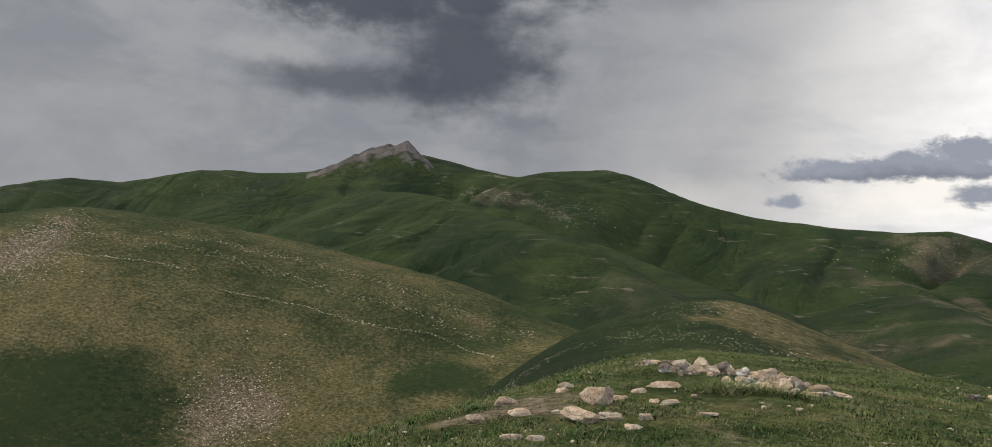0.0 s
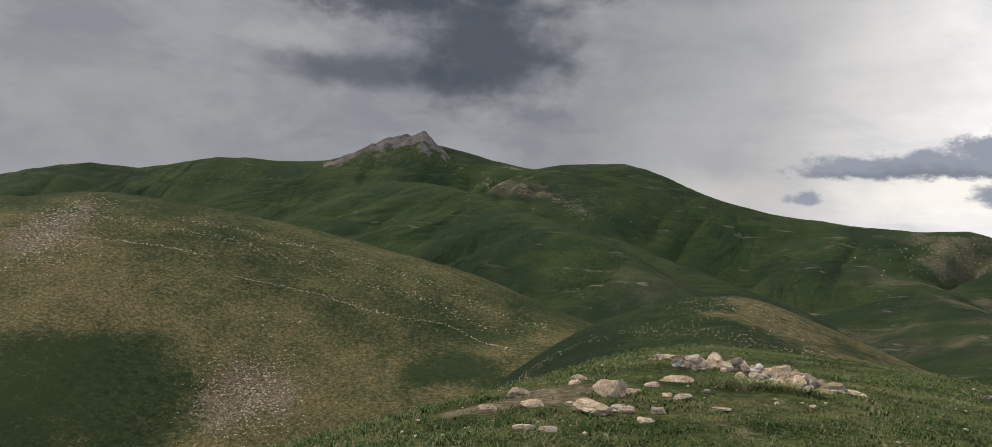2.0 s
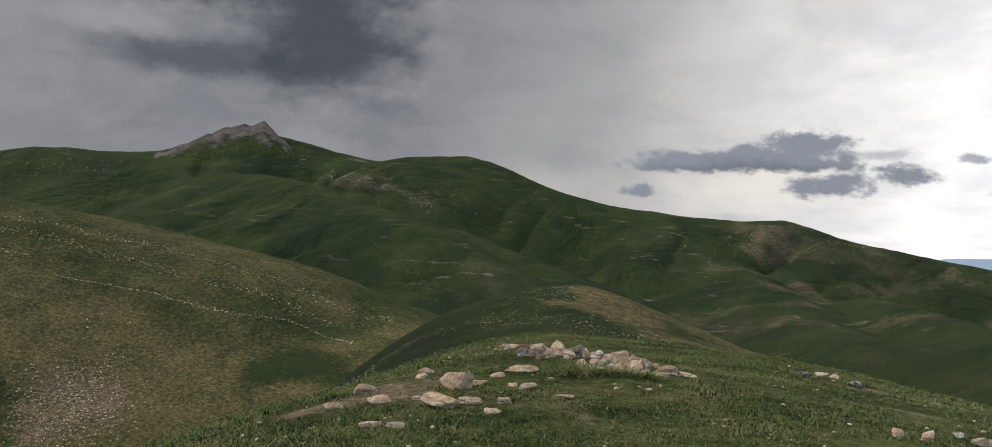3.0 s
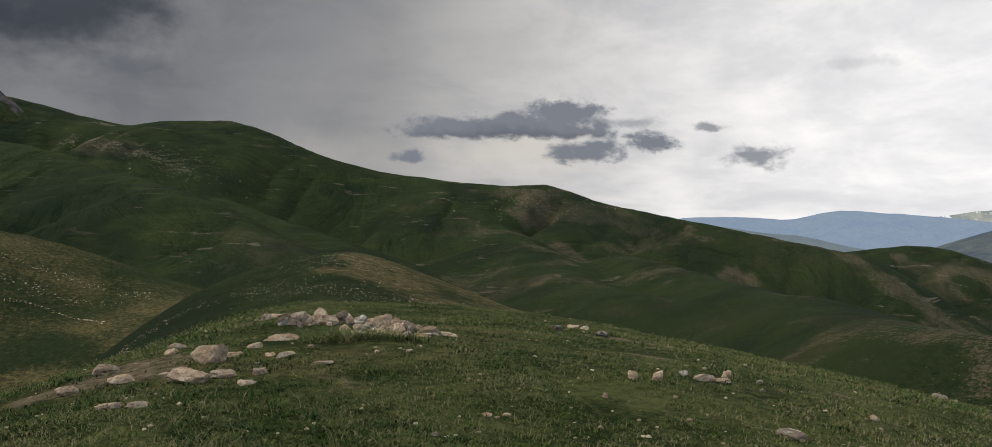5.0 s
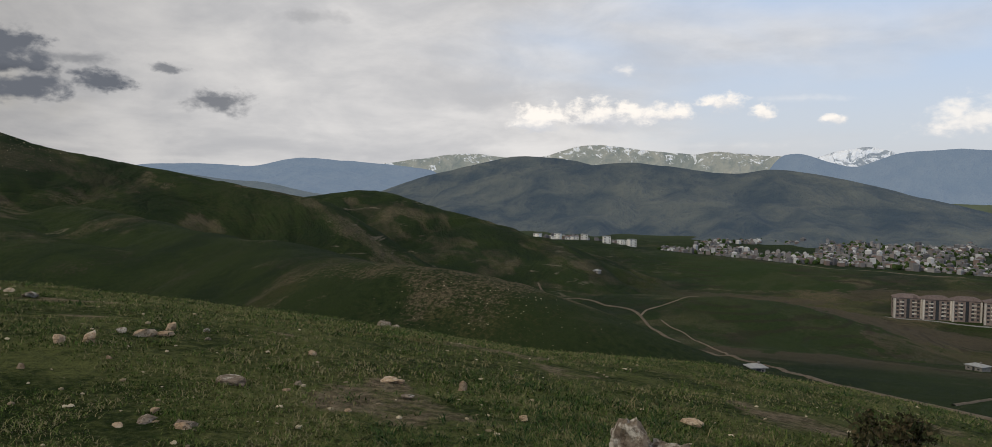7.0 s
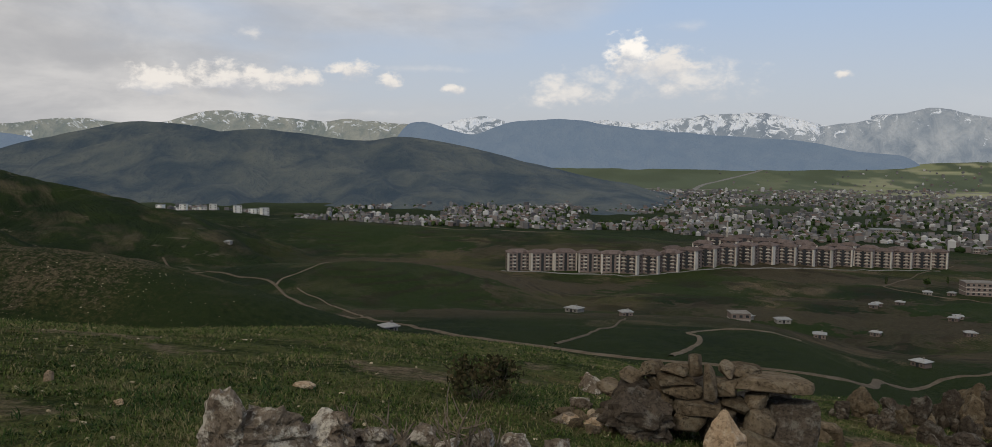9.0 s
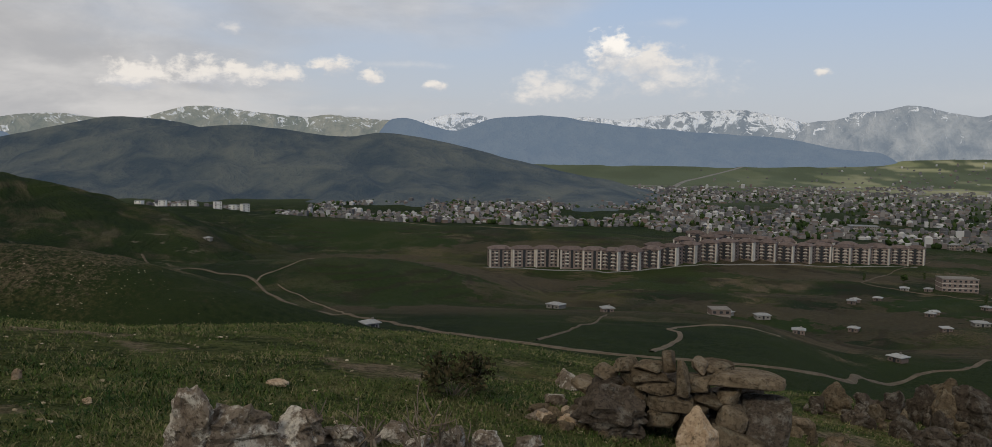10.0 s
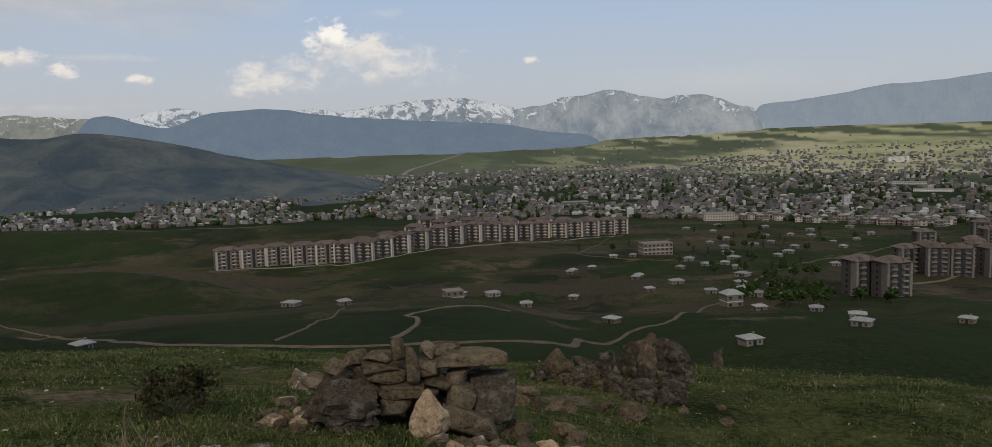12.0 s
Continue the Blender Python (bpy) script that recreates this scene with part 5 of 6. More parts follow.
def along_line(points, step, spread, rng):
    line = spline([(x, y, 0) for x, y in points], 8)[:, :2]
    run = np.r_[0, np.cumsum(np.hypot(*np.diff(line, axis=0).T))]
    s = np.arange(0, run[-1], step) + rng.uniform(-step, step, len(np.arange(0, run[-1], step)))
    return np.stack([np.interp(s, run, line[:, 0]), np.interp(s, run, line[:, 1])], 1) + rng.normal(0, spread, (len(s), 2))


rng = np.random.default_rng(7)
TERRACES = [[(-142, 248), (-123, 251), (-104, 255), (-90, 256)], [(-81, 250), (-58, 251), (-33, 247), (-14, 248), (1, 234)],
            [(-111, 276), (-76, 278), (-46, 275), (-16, 266), (14, 255)], [(-132, 264), (-107, 267), (-77, 267), (-43, 262), (-15, 255), (3, 249)]]
for k, row in enumerate(TERRACES):
    stone_field("stone_row", along_line(row, 0.3 if k < 2 else 0.24, 0.3 if k < 2 else 1.3, rng), "line of pale stones along an old hillside terrace", 0.15 if k < 2 else 0.14, 0.34 if k < 2 else 0.32, 70 + k)
fan = np.concatenate([rng.normal((-140, 262), (5, 9), (900, 2)), rng.normal((-134, 243), (6, 8), (800, 2)), rng.normal((-62, 206), (6, 9), (1500, 2))])
stone_field("scree", fan, "fans of small pale stones on the brown hillside", 0.12, 0.34, 80)
near_hill = np.concatenate([rng.normal((28, 106), (4, 4), (420, 2)), along_line([(14, 97), (18, 90), (21, 83), (26, 80), (33, 86)], 0.08, 1.8, rng), along_line([(1, 86), (3, 93), (6, 98), (10, 98)], 0.12, 1.0, rng), rng.normal((24, 92), (7, 9), (260, 2))])
stone_field("scree", near_hill, "scattered pale stones on the near hilltop", 0.04, 0.105, 81)
high = np.concatenate([along_line([(-27, 796), (3, 732), (35, 714), (60, 690)], 0.16, 5.0, rng), rng.normal((60, 700), (20, 16), (240, 2)), rng.normal((-280, 840), (26, 12), (160, 2)), rng.normal((330, 610), (34, 16), (320, 2))])
stone_field("scree", high, "pale scree bands high on the green mountain", 0.25, 0.65, 82)
spur_stones = np.concatenate([rng.normal((160, 112), (9, 8), (110, 2)), rng.normal((172, 92), (8, 10), (80, 2))])
stone_field("scree", spur_stones, "pale stones on the foot of the brown spur", 0.08, 0.24, 83)
bear, dist = np.radians(rng.uniform(-15, 138, 1500)), 4.5 * np.exp(rng.uniform(0, 1.9, 1500))
stone_field("pebbles", np.stack([np.sin(bear) * dist, np.cos(bear) * dist], 1), "small pebbles strewn through the turf", 0.010, 0.042, 84)


# ---- grass ----
def blades(xy, low, high, wide, count, seed, name, look_name, label, spread=0.07):
    """Tufts of bent blades, joined; each blade is a narrow triangle pair."""
    rng = np.random.default_rng(seed)
    z = ground_height(xy[:, 0], xy[:, 1])
    n = len(xy) * count
    base = np.repeat(np.c_[xy, z], count, 0)
    far = np.hypot(base[:, 0], base[:, 1])
    grow = np.clip(far / 9, 0.8, 2.2)
    base[:, :2] += rng.normal(0, 1, (n, 2)) * (spread * grow)[:, None]
    tall = rng.uniform(low, high, n) * np.repeat(rng.uniform(0.6, 1.3, len(xy)), count)
    turn, lean = rng.uniform(0, 6.283, n), rng.uniform(1.0, 3.6, n) * tall
    w2 = wide * grow * rng.uniform(0.5, 1.2, n)
    side = np.stack([np.cos(turn), np.sin(turn), 0 * turn], 1) * w2[:, None]
    bend = np.stack([-np.sin(turn), np.cos(turn), 0 * turn], 1) * lean[:, None]
    up = np.stack([0 * tall, 0 * tall, tall], 1)
    foot = 0.02 * np.array((0, 0, 1))
    near = far < 11
    c_, s_, u_, b_ = (q[near] for q in (base, side, up, bend))
    v = np.stack([c_ - s_ - foot, c_ + s_ - foot, c_ + 0.55 * u_ + 0.3 * b_ + 0.7 * s_, c_ + 0.55 * u_ + 0.3 * b_ - 0.7 * s_, c_ + u_ + b_], 1).reshape(-1, 3)
    k = np.arange(len(c_))[:, None] * 5
    c_, s_, u_, b_ = (q[~near] for q in (base, side, up, bend))
    far_k = len(v) + np.arange(len(c_))[:, None] * 3
    v = np.concatenate([v, np.stack([c_ - s_ - foot, c_ + s_ - foot, c_ + u_ + b_], 1).reshape(-1, 3)])
    faces = np.concatenate([k + [0, 1, 2], k + [0, 2, 3], k + [3, 2, 4], far_k + [0, 1, 2]])
    ob = new(name, make_mesh(name, v.reshape(-1, 3), faces))
    ob.data.materials.append(MAT[look_name])
    return tagged(ob, label, "grass", kind="stuff")


def turf_spots(n, seed, near, far, cover):
    rng = np.random.default_rng(seed)
    b = np.radians(rng.uniform(-26, 142, n))
    r = near * (far / near) ** rng.uniform(0, 1, n) 
    xy = np.stack([np.sin(b) * r, np.cos(b) * r], 1)
    thick = fbm(xy[:, 0] / 1.6, xy[:, 1] / 1.6, 4, 90)
    bald = fbm(xy[:, 0] / 2.4, xy[:, 1] / 1.8, 4, 27)
    return xy[(thick > cover) & (bald < 0.29 + 0.13 * rng.normal(0, 1, n))]


blades(turf_spots(76000, 1, 3.6, 42, -0.45), 0.010, 0.028, 0.0065, 10, 2, "grass", "grass", "short green grass of the grazed shoulder")
blades(turf_spots(7000, 3, 3.8, 30, 0.12), 0.016, 0.042, 0.007, 10, 4, "grass", "grass", "taller tufts of green grass", 0.05)
blades(turf_spots(14000, 12, 3.8, 38, 0.16), 0.022, 0.060, 0.009, 12, 13, "weeds", "weed", "dark leafy weeds in low clumps", 0.06)
blades(turf_spots(3200, 5, 4.0, 34, -0.1), 0.04, 0.12, 0.003, 5, 6, "grass", "dry_grass", "thin dry grass stalks", 0.06)
rng = np.random.default_rng(8)
blades(np.concatenate([rng.normal((3.6, 11.4), (0.35, 0.12), (60, 2)), rng.normal((3.2, 11.6), (0.2, 0.1), (30, 2))]), 0.07, 0.18, 0.006, 14, 9, "grass", "grass", "long grass beside the outcrop", 0.06)


# ---- bushes ----
def branchy(name, x, y, wide, tall, seed, label, leaves, stems, lean=0.0):
    """A low bush: bent stems that fork, and many small leaves."""
    rng = np.random.default_rng(seed)
    bush = thing(name, label, "bush", where=pose(x, y, height_at(x, y) - 0.02))
    tips = []

    def grow(bm, start, way, length, thick, depth):
        p, ring = Vector(start), None
        for step in range(4):
            q = p + way * (length / 4)
            a, b = way.orthogonal().normalized() * thick, way.cross(way.orthogonal()).normalized() * thick
            here = [bm.verts.new(p + c * a + s * b) for c, s in ((1, 0), (-0.5, 0.87), (-0.5, -0.87))]
            if ring:
                for i in range(3):
                    bm.faces.new((ring[i], ring[(i + 1) % 3], here[(i + 1) % 3], here[i]))
            ring, p, thick = here, q, thick * 0.86
            way = (way + Vector(rng.normal(0, 0.16, 3)) + Vector((0, 0, 0.05))).normalized()
        tip = bm.verts.new(p)
        for i in range(3):
            bm.faces.new((ring[i], ring[(i + 1) % 3], tip))
        tips.append((p, length))
        if depth:
            for _ in range(3):
                grow(bm, p - way * rng.uniform(0, length * 0.4), (way + Vector(rng.normal(0, 0.5, 3))).normalized(), length * rng.uniform(0.5, 0.75), thick, depth - 1)

    for k in range(stems):
        bm = bmesh.new()
        turn = rng.uniform(0, 6.28)
        way = Vector((math.cos(turn) * wide / tall * 0.6, math.sin(turn) * wide / tall * 0.6 + lean, 1)).normalized()
        grow(bm, (rng.normal(0, wide * 0.05), rng.normal(0, wide * 0.05), 0), way, tall * 0.5, 0.011 if leaves else 0.015, 2 if leaves else 1)
        part("stem", bm, "twig", bush)
    if leaves:
        verts, faces = [], []
        for p, length in tips:
            for _ in range(leaves):
                c = np.array(p) + rng.normal(0, 0.04, 3)
                a, b = rng.normal(0, 0.019, 3), rng.normal(0, 0.013, 3)
                k = len(verts)
                verts += [c - a, c + b, c + a, c - b]
                faces.append((k, k + 1, k + 2, k + 3))
        part("foliage", make_mesh("foliage", verts, faces), "shrub_leaf", bush, "small dull olive leaves")
    return bush


branchy("bush", 10.5, 0.62, 0.95, 0.62, 21, "low brown-green thorny bush growing in the turf", 15, 10)
for k, (x, y, wide, tall) in enumerate([(6.4, 1.12, 0.3, 0.66), (6.45, 0.9, 0.4, 0.55), (6.6, 0.42, 0.3, 0.78), (6.7, 0.28, 0.25, 0.62), (6.4, 0.7, 0.5, 0.5), (6.9, 0.1, 0.4, 0.5)]):
    branchy("bare_bush", x, y, wide, tall, 30 + k, "bare grey twigs of a dead shrub between rocks", 0, 3)


# ---- buildings ----
def facing(x, y):
    return -math.degrees(math.atan2(x, y))


def windows(parent, xs, zs, face, wide, tall, data=None):
    """Rows of single windows on the face y = face."""
    for z in zs:
        for x in xs:
            if data is None:
                bm = box(-wide / 2, wide / 2, -0.08, 0.12, -tall / 2, tall / 2)
                data = bpy.data.meshes.new("window")
                bm.to_mesh(data)
                bm.free()
                data.materials.append(MAT["window_dark"])
            part("window", data, "window_dark", parent, at_pose=pose(x, face, z))
    return data


def apartment(floors, bays, wall, label, group, strip="wall_cream"):
    """A housing block with flanking cream strips, recessed dark stair bay, balconies and a red hipped roof."""
    tall, half = floors * 2.9 + 1.0, bays * 1.6
    block = thing("apartment_block", label, "apartment block", group)
    part("wall", box(-half, half, -6.5, 6.5, -6, tall), wall, block)
    for side in (-1, 1):
        part("panel", box(side * half - 1.0 if side > 0 else -half - 0.15, half + 0.15 if side > 0 else -half + 1.0, -6.9, -2, -4, tall + 0.3), strip, block, "plain corner strip")
    part("stair_bay", box(-1.1, 1.1, -6.65, -6.2, 0.2, tall - 0.4), "window_dark", block, "dark glazed stair bay")
    part("roof", hipped(-half, half, -6.5, 6.5, tall, tall + 2.6, 0.7), "roof_red", block, "dull red hipped roof")
    for x in (-half * 0.5, half * 0.5):
        part("dormer", hipped(x - 1.6, x + 1.6, -6.9, -2.0, tall, tall + 2.2, 0.3), "roof_red", block)
    xs = [x for x in np.linspace(-half + 2.4, half - 2.4, bays - 1) if abs(x) > 1.7]
    data = windows(block, xs, [1.9 + 2.9 * k for k in range(floors)], -6.5, 1.7, 1.5)
    for side in (-1, 1):
        for k in range(floors):
            part("window", data, "window_dark", block, at_pose=pose(side * half, 1.5, 1.9 + 2.9 * k, 0, 0, 90))
    slab_data = None
    for k in range(1, floors):
        for x in (-half * 0.45, half * 0.45):
            if slab_data is None:
                bm = box(-1.5, 1.5, -1.1, 0.1, -0.1, 0.75)
                slab_data = bpy.data.meshes.new("balcony")
                bm.to_mesh(slab_data)
                bm.free()
            part("balcony", slab_data, strip, block, at_pose=pose(x, -6.5, 0.6 + 2.9 * k))
    return block


def stand(ob, rows, jitter=0.0, sink=0.0, extra=0.0):
    """Copies of a thing at rows of x, y; it faces the valley slope."""
    rng = np.random.default_rng(len(rows))
    for k, (x, y) in enumerate(rows):
        m = pose(x, y, height_at(x, y) - sink, 0, 0, facing(x, y) + extra + rng.uniform(-jitter, jitter))
        if k == 0:
            ob.matrix_basis = m
        else:
            copy_thing(ob, m)


ROW = "blocks of the housing row"
west_row = apartment(5, 6, "wall_pink", "five-storey pinkish apartment block with red hipped roof", ROW)
stand(west_row, [(715, 39), (713, 19), (713, -1), (708, -22), (704, -41)], 4, 0, 8)
mid_row = apartment(5, 5, "wall_brown", "five-storey brown apartment block with cream corner strips", ROW)
stand(mid_row, [(698, -56), (704, -73), (711, -90), (718, -107), (727, -124), (736, -142), (746, -160), (756, -180), (766, -200), (778, -220), (790, -240)], 8, 0, -18)
east_row = apartment(5, 5, "wall_pink", "five-storey pinkish apartment block with cream corner strips", ROW)
stand(east_row, [(797, -259), (799, -278), (806, -298), (811, -318), (816, -337), (823, -355)], 8, 0, -8)
back_row = apartment(5, 5, "wall_brown", "brown apartment block showing its red roof behind the row", ROW)
stand(back_row, [(715, -72), (730, -95), (748, -122), (766, -150), (784, -180), (802, -205), (820, -232), (832, -262), (826, -292), (832, -322), (790, -140), (815, -170), (840, -205), (860, -240), (862, -285)], 25)

TOWERS = "towers of the new estate"
tower = apartment(6, 4, "wall_drab", "six-storey brownish tower block with dull red roof", TOWERS, "concrete")
stand(tower, [(356, -283), (340, -288), (455, -396), (436, -402), (428, -413), (424, -434), (553, -498), (506, -500), (552, -562), (486, -440), (470, -468), (520, -545), (600, -600)], 12, 1.0, 25)


def block_house(name, wide, deep, floors, wall, roof, label, group="", flat=False):
    """A larger building with a row of windows on each floor."""
    tall = floors * 3.1
    house = thing(name, label, "building", group)
    part("wall", box(-wide / 2, wide / 2, -deep / 2, deep / 2, -4, tall), wall, house)
    if flat:
        part("roof", box(-wide / 2 - 0.3, wide / 2 + 0.3, -deep / 2 - 0.3, deep / 2 + 0.3, tall, tall + 0.5, 0.1), roof, house)
    else:
        part("roof", hipped(-wide / 2, wide / 2, -deep / 2, deep / 2, tall, tall + 2.0), roof, house)
    windows(house, np.linspace(-wide / 2 + 1.6, wide / 2 - 1.6, max(2, int(wide / 3.2))), [1.8 + 3.1 * k for k in range(floors)], -deep / 2, 1.6, 1.3)
    for k in range(1, floors):
        part("string_course", box(-wide / 2 - 0.12, wide / 2 + 0.12, -deep / 2 - 0.12, deep / 2 + 0.12, k * 3.1 - 0.15, k * 3.1 + 0.2), "wall_cream", house)
    return house


stand(block_house("school_building", 24, 13, 3, "wall_pink", "concrete", "three-storey pinkish school building with flat roof", flat=True), [(604, -290)], 0, 0, 20)
stand(block_house("long_building", 36, 14, 3, "wall_cream", "concrete", "long cream three-storey building on brown ground", flat=True), [(918, -525)], 0, 0, 10)
stand(block_house("sports_hall", 40, 24, 3, "wall_grey", "roof_white", "large grey hall with a bright flat roof", flat=True), [(1253, -463)], 0, 2, 10)
stand(block_house("unfinished_house", 10, 9, 3, "wall_brown", "concrete", "unfinished three-storey brown house with open window holes", flat=True), [(447, -93)], 0, 0.5, 15)
stand(block_house("village_house", 8, 7, 2, "concrete", "roof_metal", "beige two-storey house beside the dirt road"), [(338, -200)], 0, 0.5, 30)
stand(block_house("white_hall", 60, 30, 6, "wall_white", "roof_white", "big white building in sunlit fields", flat=True), [(2076, -1769)], 0, 2, 20)
stand(block_house("long_shed", 60, 14, 2, "wall_white", "roof_white", "long white shed at the edge of the town", flat=True), [(1350, -1180), (1180, -1080)], 10, 1)


def cottage(wide, deep, tall, wall, roof, label, group):
    """A low village house: walls, hipped metal roof, door and windows."""
    house = thing("village_house", label, "house", group)
    wide, deep, tall = wide * 0.8, deep * 0.8, tall * 0.86
    part("wall", box(-wide / 2, wide / 2, -deep / 2, deep / 2, -2.5, tall * 0.72), wall, house)
    part("roof", hipped(-wide / 2, wide / 2, -deep / 2, deep / 2, tall * 0.72, tall * 1.08, 0.5, 0.2), roof, house)
    part("door", box(-0.5, 0.5, -deep / 2 - 0.06, -deep / 2 + 0.1, 0, tall * 0.6), "window_dark", house)
    windows(house, [-wide * 0.3, wide * 0.3], [tall * 0.38], -deep / 2, wide * 0.12, tall * 0.25)
    part("chimney", box(wide * 0.12, wide * 0.12 + 0.5, -0.3, 0.2, tall * 0.8, tall * 1.3), "concrete", house)
    return house


VILLAGE = "houses of the village"
STYLES = [cottage(8, 6.5, 3.5, "concrete", "roof_white", "low village house with a white sheet-metal roof", VILLAGE),
          cottage(7, 5.6, 3.0, "wall_grey", "roof_metal", "small grey village house with a grey metal roof", VILLAGE),
          cottage(9.5, 7, 3.4, "wall_grey", "roof_white", "wide grey village house with a pale metal roof", VILLAGE),
          cottage(6, 5, 3.0, "wall_brown", "roof_metal", "small brown farm shed with a metal roof", VILLAGE)]
HOUSES = [
    [(472, -103, 1), (464, -120, 2), (354, -107, 3), (443, -162, 3), (277, -116, 3), (422, -199, 3), (601, -253, 1), (600, -269, 3), (506, -261, 3), (449, -229, 2), (394, -221, 1), (539, -285, 0), (511, -283, 1), (572, -335, 2), (491, -295, 0), (512, -298, 1)],
    [(440, -268, 2), (413, -250, 1), (375, -236, 0), (570, -387, 2), (552, -366, 1), (512, -386, 0), (260, -206, 1), (220, -176, 1), (524, -422, 1), (310, -197, 3), (294, -213, 3), (240, -236, 3), (541, -322, 2), (531, -194, 3), (488, -223, 3), (547, -214, 3), (367, -247, 1), (392, -258, 0)],
    [(411, -6, 2), (355, -27, 3), (526, -190, 3), (482, -218, 3), (700, 289, 1), (620, -360, 0), (640, -400, 2), (660, -430, 1), (610, -420, 0), (680, -380, 1), (720, -420, 0), (723, -493, 1), (758, -540, 2), (798, -513, 0), (640, -480, 3), (730, -470, 1), (820, -430, 0)],
    [(840, -480, 2), (660, -520, 1), (690, -560, 0), (760, -590, 2), (600, -460, 1), (700, -500, 0), (780, -440, 1), (870, -560, 0), (830, -610, 2), (720, -640, 1), (650, -580, 0), (580, -540, 3)],
]
used = set()
for rows in HOUSES:
    for k, (x, y, style) in enumerate(rows):
        m = pose(x, y, height_at(x, y), 0, 0, facing(x, y) + ((k * 53) % 70 - 35))
        if style in used:
            copy_thing(STYLES[style], m)
        else:
            used.add(style)
            STYLES[style].matrix_basis = m
hut = cottage(4.3, 3.8, 2.5, "wall_grey", "roof_metal", "small hut with a pale metal roof below the brow", "")
hut.matrix_basis = pose(200, 42, height_at(200, 42) - 0.7, 0, 0, facing(200, 42) + 25)
farm = cottage(6.6, 5.6, 3.3, "concrete", "roof_metal", "grey farmhouse with pale metal roof on a green slope", "")
farm.matrix_basis = pose(206, -128, height_at(206, -128), 0, 0, facing(206, -128) + 35)
long_store = cottage(17, 7, 4.4, "concrete", "roof_white", "long store with a pale metal roof by the road", VILLAGE)
long_store.matrix_basis = pose(386, -234, height_at(386, -234), 0, 0, facing(386, -234) + 55)

# ---- the mosque ----
mosque = thing("mosque", "pale mosque with a dome and one slim minaret", "mosque", where=pose(830, -172, height_at(830, -172)))
part("wall", box(-9, 9, -9, 9, -3, 9), "wall_cream", mosque)
dome = BALLS[3][0].copy() * (8, 8, 7) + (0, 0, 9.5)
part("dome", make_mesh("dome", dome, BALLS[3][1]), "roof_metal", mosque, "grey metal dome")


def lathe(rows, turns=14):
    v = np.array([(r * math.cos(k * 2 * math.pi / turns), r * math.sin(k * 2 * math.pi / turns), z) for r, z in rows for k in range(turns)])
    return make_mesh("turned", v, grid_faces(len(rows), turns, True))


part("minaret", lathe([(1.3, -2), (1.3, 6), (1.0, 7), (1.0, 20), (1.6, 20.5), (1.6, 21.8), (0.8, 21.9), (0.8, 26), (1.0, 26.2), (0.05, 31)]), "wall_cream", mosque, "slim pale minaret with a balcony", pose(-3, 14, 0))

# ---- white quarter on the low ridge ----
white = [block_house("white_flats", w_, 8, f_, "wall_white", "roof_white", "white block of flats on a low green ridge", "white quarter on the ridge", flat=True) for w_, f_ in ((9, 3), (8, 2))]
for k, (x, y) in enumerate([(1046, 522), (1066, 506), (1048, 492), (1070, 476), (1056, 456), (1090, 494), (1003, 402), (1026, 392), (1014, 372), (1048, 396)]):
    m = pose(x, y, height_at(x, y) - 0.5, 0, 0, facing(x, y) + (k * 37) % 60 - 30)
    if k < 2:
        white[k].matrix_basis = m
    else:
        copy_thing(white[k % 2], m)

# ---- the town on the plain ----
def front(b):
    return np.interp(b, [62, 70, 80, 90, 100, 110, 118, 126, 140], [1650, 1420, 1270, 1230, 1180, 1130, 1080, 1030, 960])


def back(b):
    return np.interp(b, [62, 70, 80, 88, 96, 106, 118, 128, 140], [1720, 1560, 1760, 2150, 2550, 2750, 3000, 3500, 3700])


def town_spots(n, seed, reach=9e3):
    rng = np.random.default_rng(seed)
    b = rng.uniform(64, 139, n)
    lo, hi = front(b), back(b)
    r = lo + (hi - lo) * rng.uniform(0, 1, n) ** 1.15
    x, y = np.sin(np.radians(b)) * r, np.cos(np.radians(b)) * r
    keep = (fbm(x / 130, y / 130, 3, 51) > -0.28) & ~((b < 90) & (rng.uniform(0, 1, n) < (90 - b) / 40))
    keep &= r < reach
    order = np.argsort(r[keep])
    return np.stack([x, y, r, rng.uniform(0, 1, n)], 1)[keep][order]


spots = town_spots(13500, 52)
TOWN = "buildings of the town"
near_styles = [block_house("town_house", w_, d_, f_, wall, roof, label, TOWN, flat) for w_, d_, f_, wall, roof, label, flat in (
    (7, 6, 1, "wall_grey", "roof_red", "low grey town house with red roof", False), (7, 6, 2, "wall_grey", "roof_white", "two-storey grey town house with white roof", True),
    (8, 7, 2, "concrete", "concrete", "two-storey grey town building with flat roof", True), (7, 6, 2, "wall_pink", "roof_metal", "two-storey pinkish town house with metal roof", False),
    (8, 6, 2, "wall_cream", "roof_red", "two-storey cream town building with red roof", False))]
for k, (x, y, r, chance) in enumerate(spots[:200]):
    m = pose(x, y, height_at(x, y), 0, 0, facing(x, y) + chance * 90 - 45)
    if k < 5:
        near_styles[k].matrix_basis = m
    else:
        copy_thing(near_styles[int(chance * 977) % 5], m)


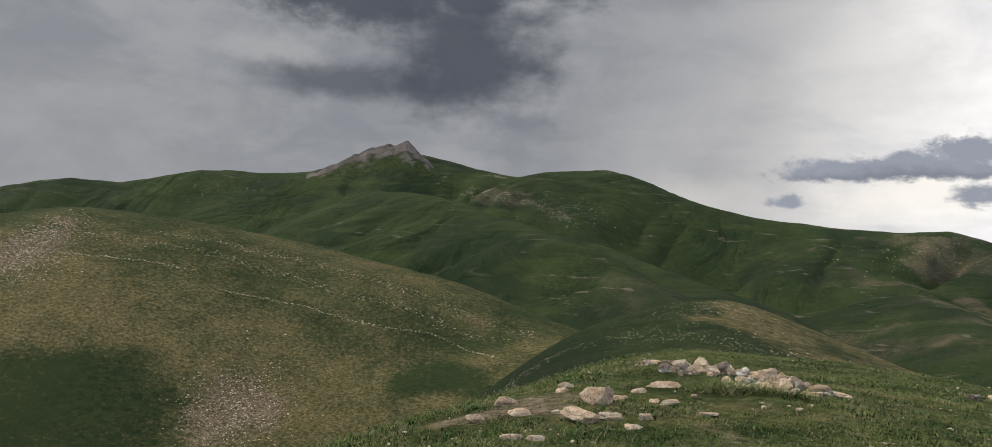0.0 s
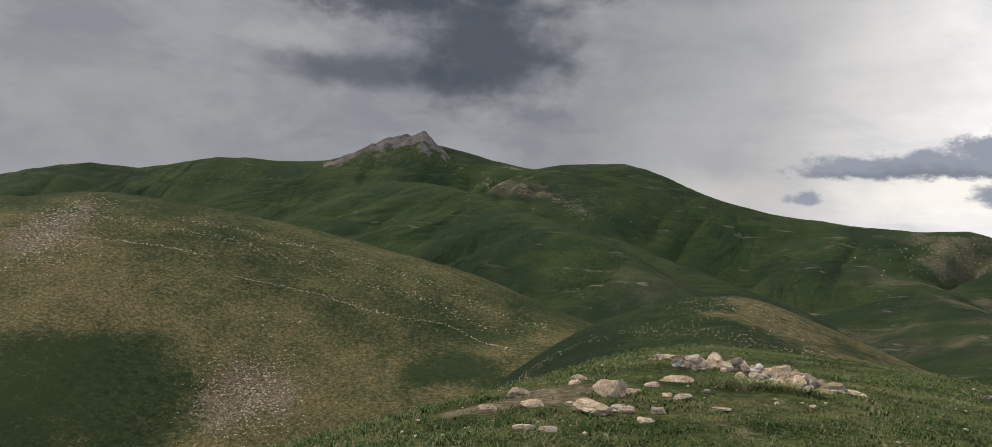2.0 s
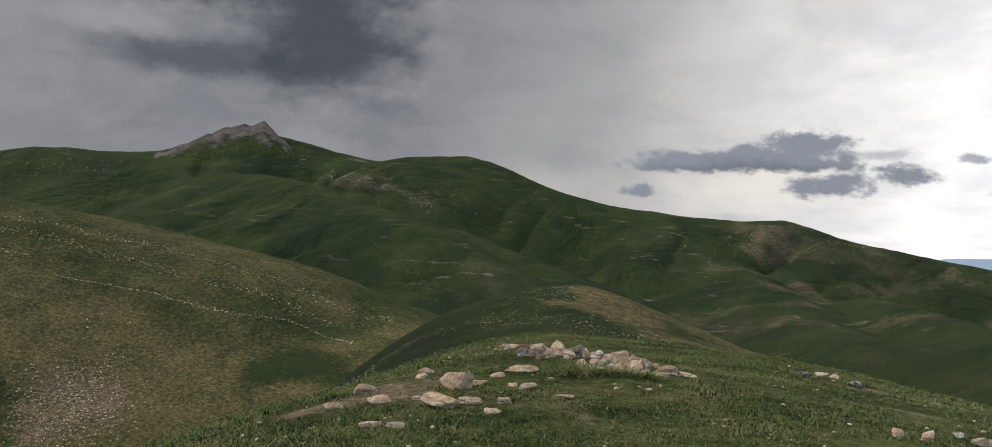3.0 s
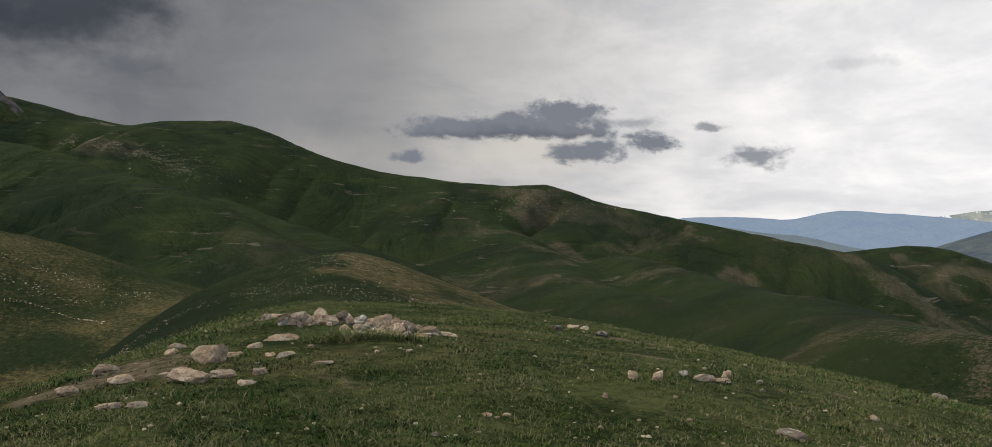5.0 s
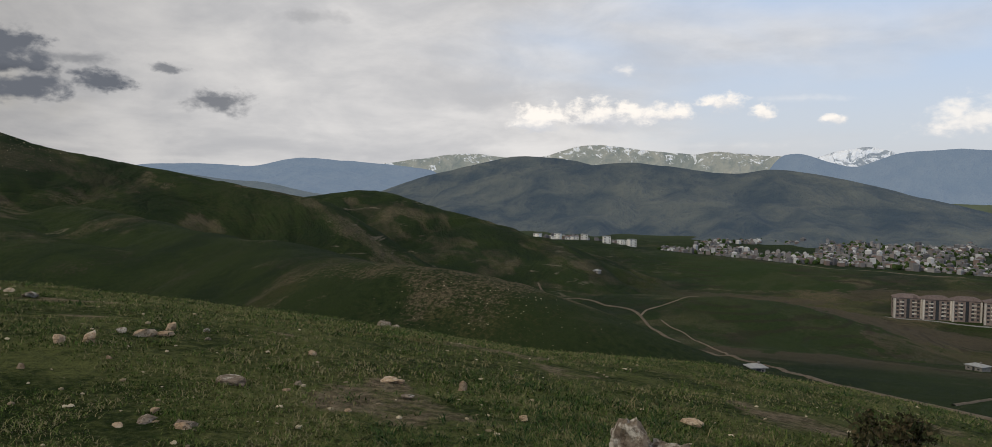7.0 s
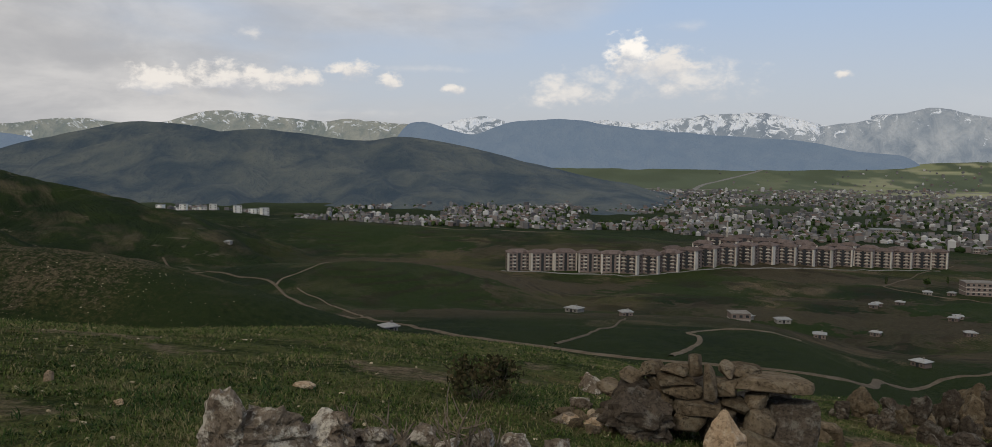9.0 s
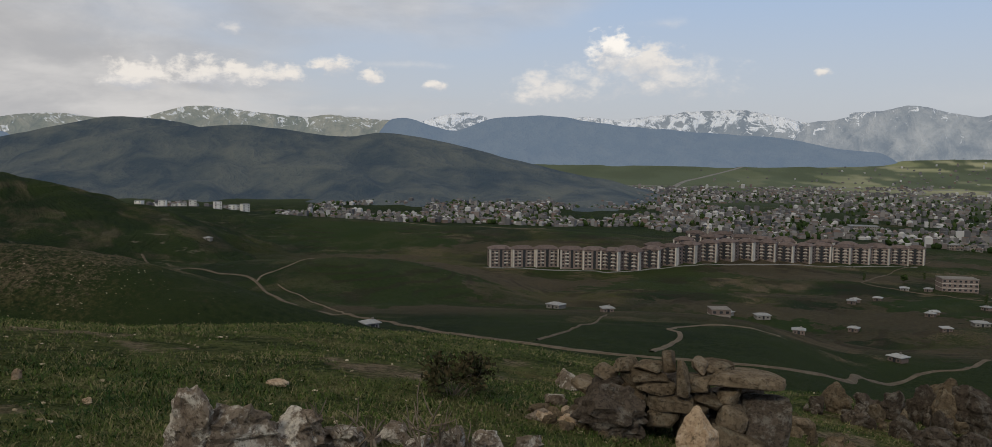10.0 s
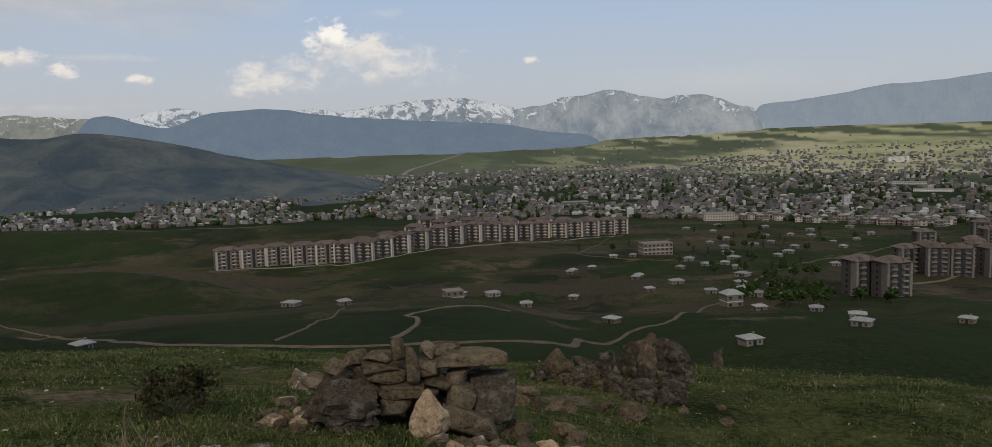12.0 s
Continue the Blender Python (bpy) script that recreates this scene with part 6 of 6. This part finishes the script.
def far_town(rows, seed):
    """The rest of the town: walls and roofs of many small buildings, joined."""
    rng = np.random.default_rng(seed)
    n = len(rows)
    z = ground_height(rows[:, 0], rows[:, 1])
    w_, d_, h_ = rng.uniform(4, 9.5, n), rng.uniform(4, 7.5, n), rng.choice([2.2, 2.8, 3.5, 5, 6.5, 8.5, 11.5], n, p=[0.24, 0.26, 0.2, 0.14, 0.09, 0.05, 0.02])
    turn = rng.uniform(0, 1.5, n)
    ux, uy = np.stack([np.cos(turn), np.sin(turn)], 1) * (w_ / 2)[:, None], np.stack([-np.sin(turn), np.cos(turn)], 1) * (d_ / 2)[:, None]
    corner = [rows[:, :2] + a * ux + b * uy for a, b in ((-1, -1), (1, -1), (1, 1), (-1, 1))]
    wall = np.stack([np.c_[c, z - 2] for c in corner] + [np.c_[c, z + h_] for c in corner], 1)
    k = np.arange(n)[:, None] * 8
    faces = np.concatenate([k + f for f in ([0, 1, 5, 4], [1, 2, 6, 5], [2, 3, 7, 6], [3, 0, 4, 7])])
    walls = new("town_walls", make_mesh("town_walls", wall.reshape(-1, 3), faces, False))
    walls.data.materials.append(MAT["town_walls"])
    tagged(walls, "close-set grey and cream buildings of the town", "town", kind="stuff")
    over = [rows[:, :2] + 1.08 * (a * ux + b * uy) for a, b in ((-1, -1), (1, -1), (1, 1), (-1, 1))]
    pitch = np.where(rng.uniform(0, 1, n) < 0.5, 0.3, 2.2)
    top = [rows[:, :2] + np.where(pitch > 1, 0.35, 1.0)[:, None] * (a * ux + b * uy) for a, b in ((-1, -1), (1, -1), (1, 1), (-1, 1))]
    roof = np.stack([np.c_[c, z + h_] for c in over] + [np.c_[c, z + h_ + pitch] for c in top], 1)
    faces = np.concatenate([k + f for f in ([0, 1, 5, 4], [1, 2, 6, 5], [2, 3, 7, 6], [3, 0, 4, 7], [4, 5, 6, 7])])
    roofs = new("town_roofs", make_mesh("town_roofs", roof.reshape(-1, 3), faces, False))
    roofs.data.materials.append(MAT["town_roofs"])
    tagged(roofs, "grey, white and red roofs of the town", "town", kind="stuff")


far_town(spots[200:], 53)
rng = np.random.default_rng(54)
outskirt = np.stack([rng.normal(3000, 380, 160), rng.normal(-1500, 420, 160), np.zeros(160), np.zeros(160)], 1)
far_town(outskirt, 55)


# ---- trees ----
def crown_points(rng, clumps, radius, tall):
    verts, faces = [], []
    v0, f0 = BALLS[1]
    for _ in range(clumps):
        c = rng.normal(0, 1, 3)
        c = c / np.linalg.norm(c) * rng.uniform(0.3, 1.0) * (radius, radius, tall * 0.42) + (0, 0, tall * 0.62)
        s = radius * rng.uniform(0.16, 0.34)
        faces.append(f0 + len(verts) * len(v0))
        verts.append(v0 * s * rng.uniform(0.6, 1.3, (len(v0), 1)) + c)
    return np.concatenate(verts), np.concatenate(faces)


def tree(seed, radius, tall, label):
    rng = np.random.default_rng(seed)
    ob = thing("tree", label, "tree", "trees among the village houses")
    part("trunk", lathe([(radius * 0.12, -0.5), (radius * 0.08, tall * 0.3), (radius * 0.03, tall * 0.75)], 7), "bark", ob)
    v, f_ = crown_points(rng, 46, radius, tall)
    part("crown", make_mesh("crown", v, f_, False), "tree_leaf", ob)
    return ob


TREES = [tree(1, 2.2, 5.5, "small round green tree beside village houses"), tree(2, 1.3, 8.5, "slim poplar standing among village houses"), tree(3, 2.8, 6.5, "broad dark green tree near the road")]
rng = np.random.default_rng(56)
where = np.concatenate([rng.normal((372, -252), (14, 12), (30, 2)), rng.normal((330, -222), (18, 14), (16, 2)), rng.normal((440, -300), (30, 25), (14, 2)), rng.normal((560, -350), (60, 50), (22, 2)), rng.normal((330, -240), (20, 14), (8, 2)), rng.normal((700, -480), (70, 60), (24, 2))])
for k, (x, y) in enumerate(where):
    m = pose(x, y, height_at(x, y), 0, 0, k * 77.0)
    if k < 3:
        TREES[k].matrix_basis = m
    else:
        copy_thing(TREES[k % 3], m)


def town_trees(n, seed):
    """Tree clumps between the houses of the town, joined."""
    rng = np.random.default_rng(seed)
    spots = town_spots(n, seed, 2300)
    z = ground_height(spots[:, 0], spots[:, 1])
    v0, f0 = BALLS[1]
    size = rng.uniform(1.8, 4.2, len(spots))
    shape = rng.uniform(0.6, 1.25, (len(spots), len(v0), 1))
    v = v0[None] * shape * size[:, None, None] * (1, 1, 1.15) + np.c_[spots[:, :2], z + size * 0.9][:, None]
    f_ = f0[None] + np.arange(len(spots))[:, None, None] * len(v0)
    ob = new("town_trees", make_mesh("town_trees", v.reshape(-1, 3), f_.reshape(-1, 3), False))
    ob.data.materials.append(MAT["tree_leaf"])
    tagged(ob, "dark green trees between the houses of the town", "trees", kind="stuff")


town_trees(5200, 57)
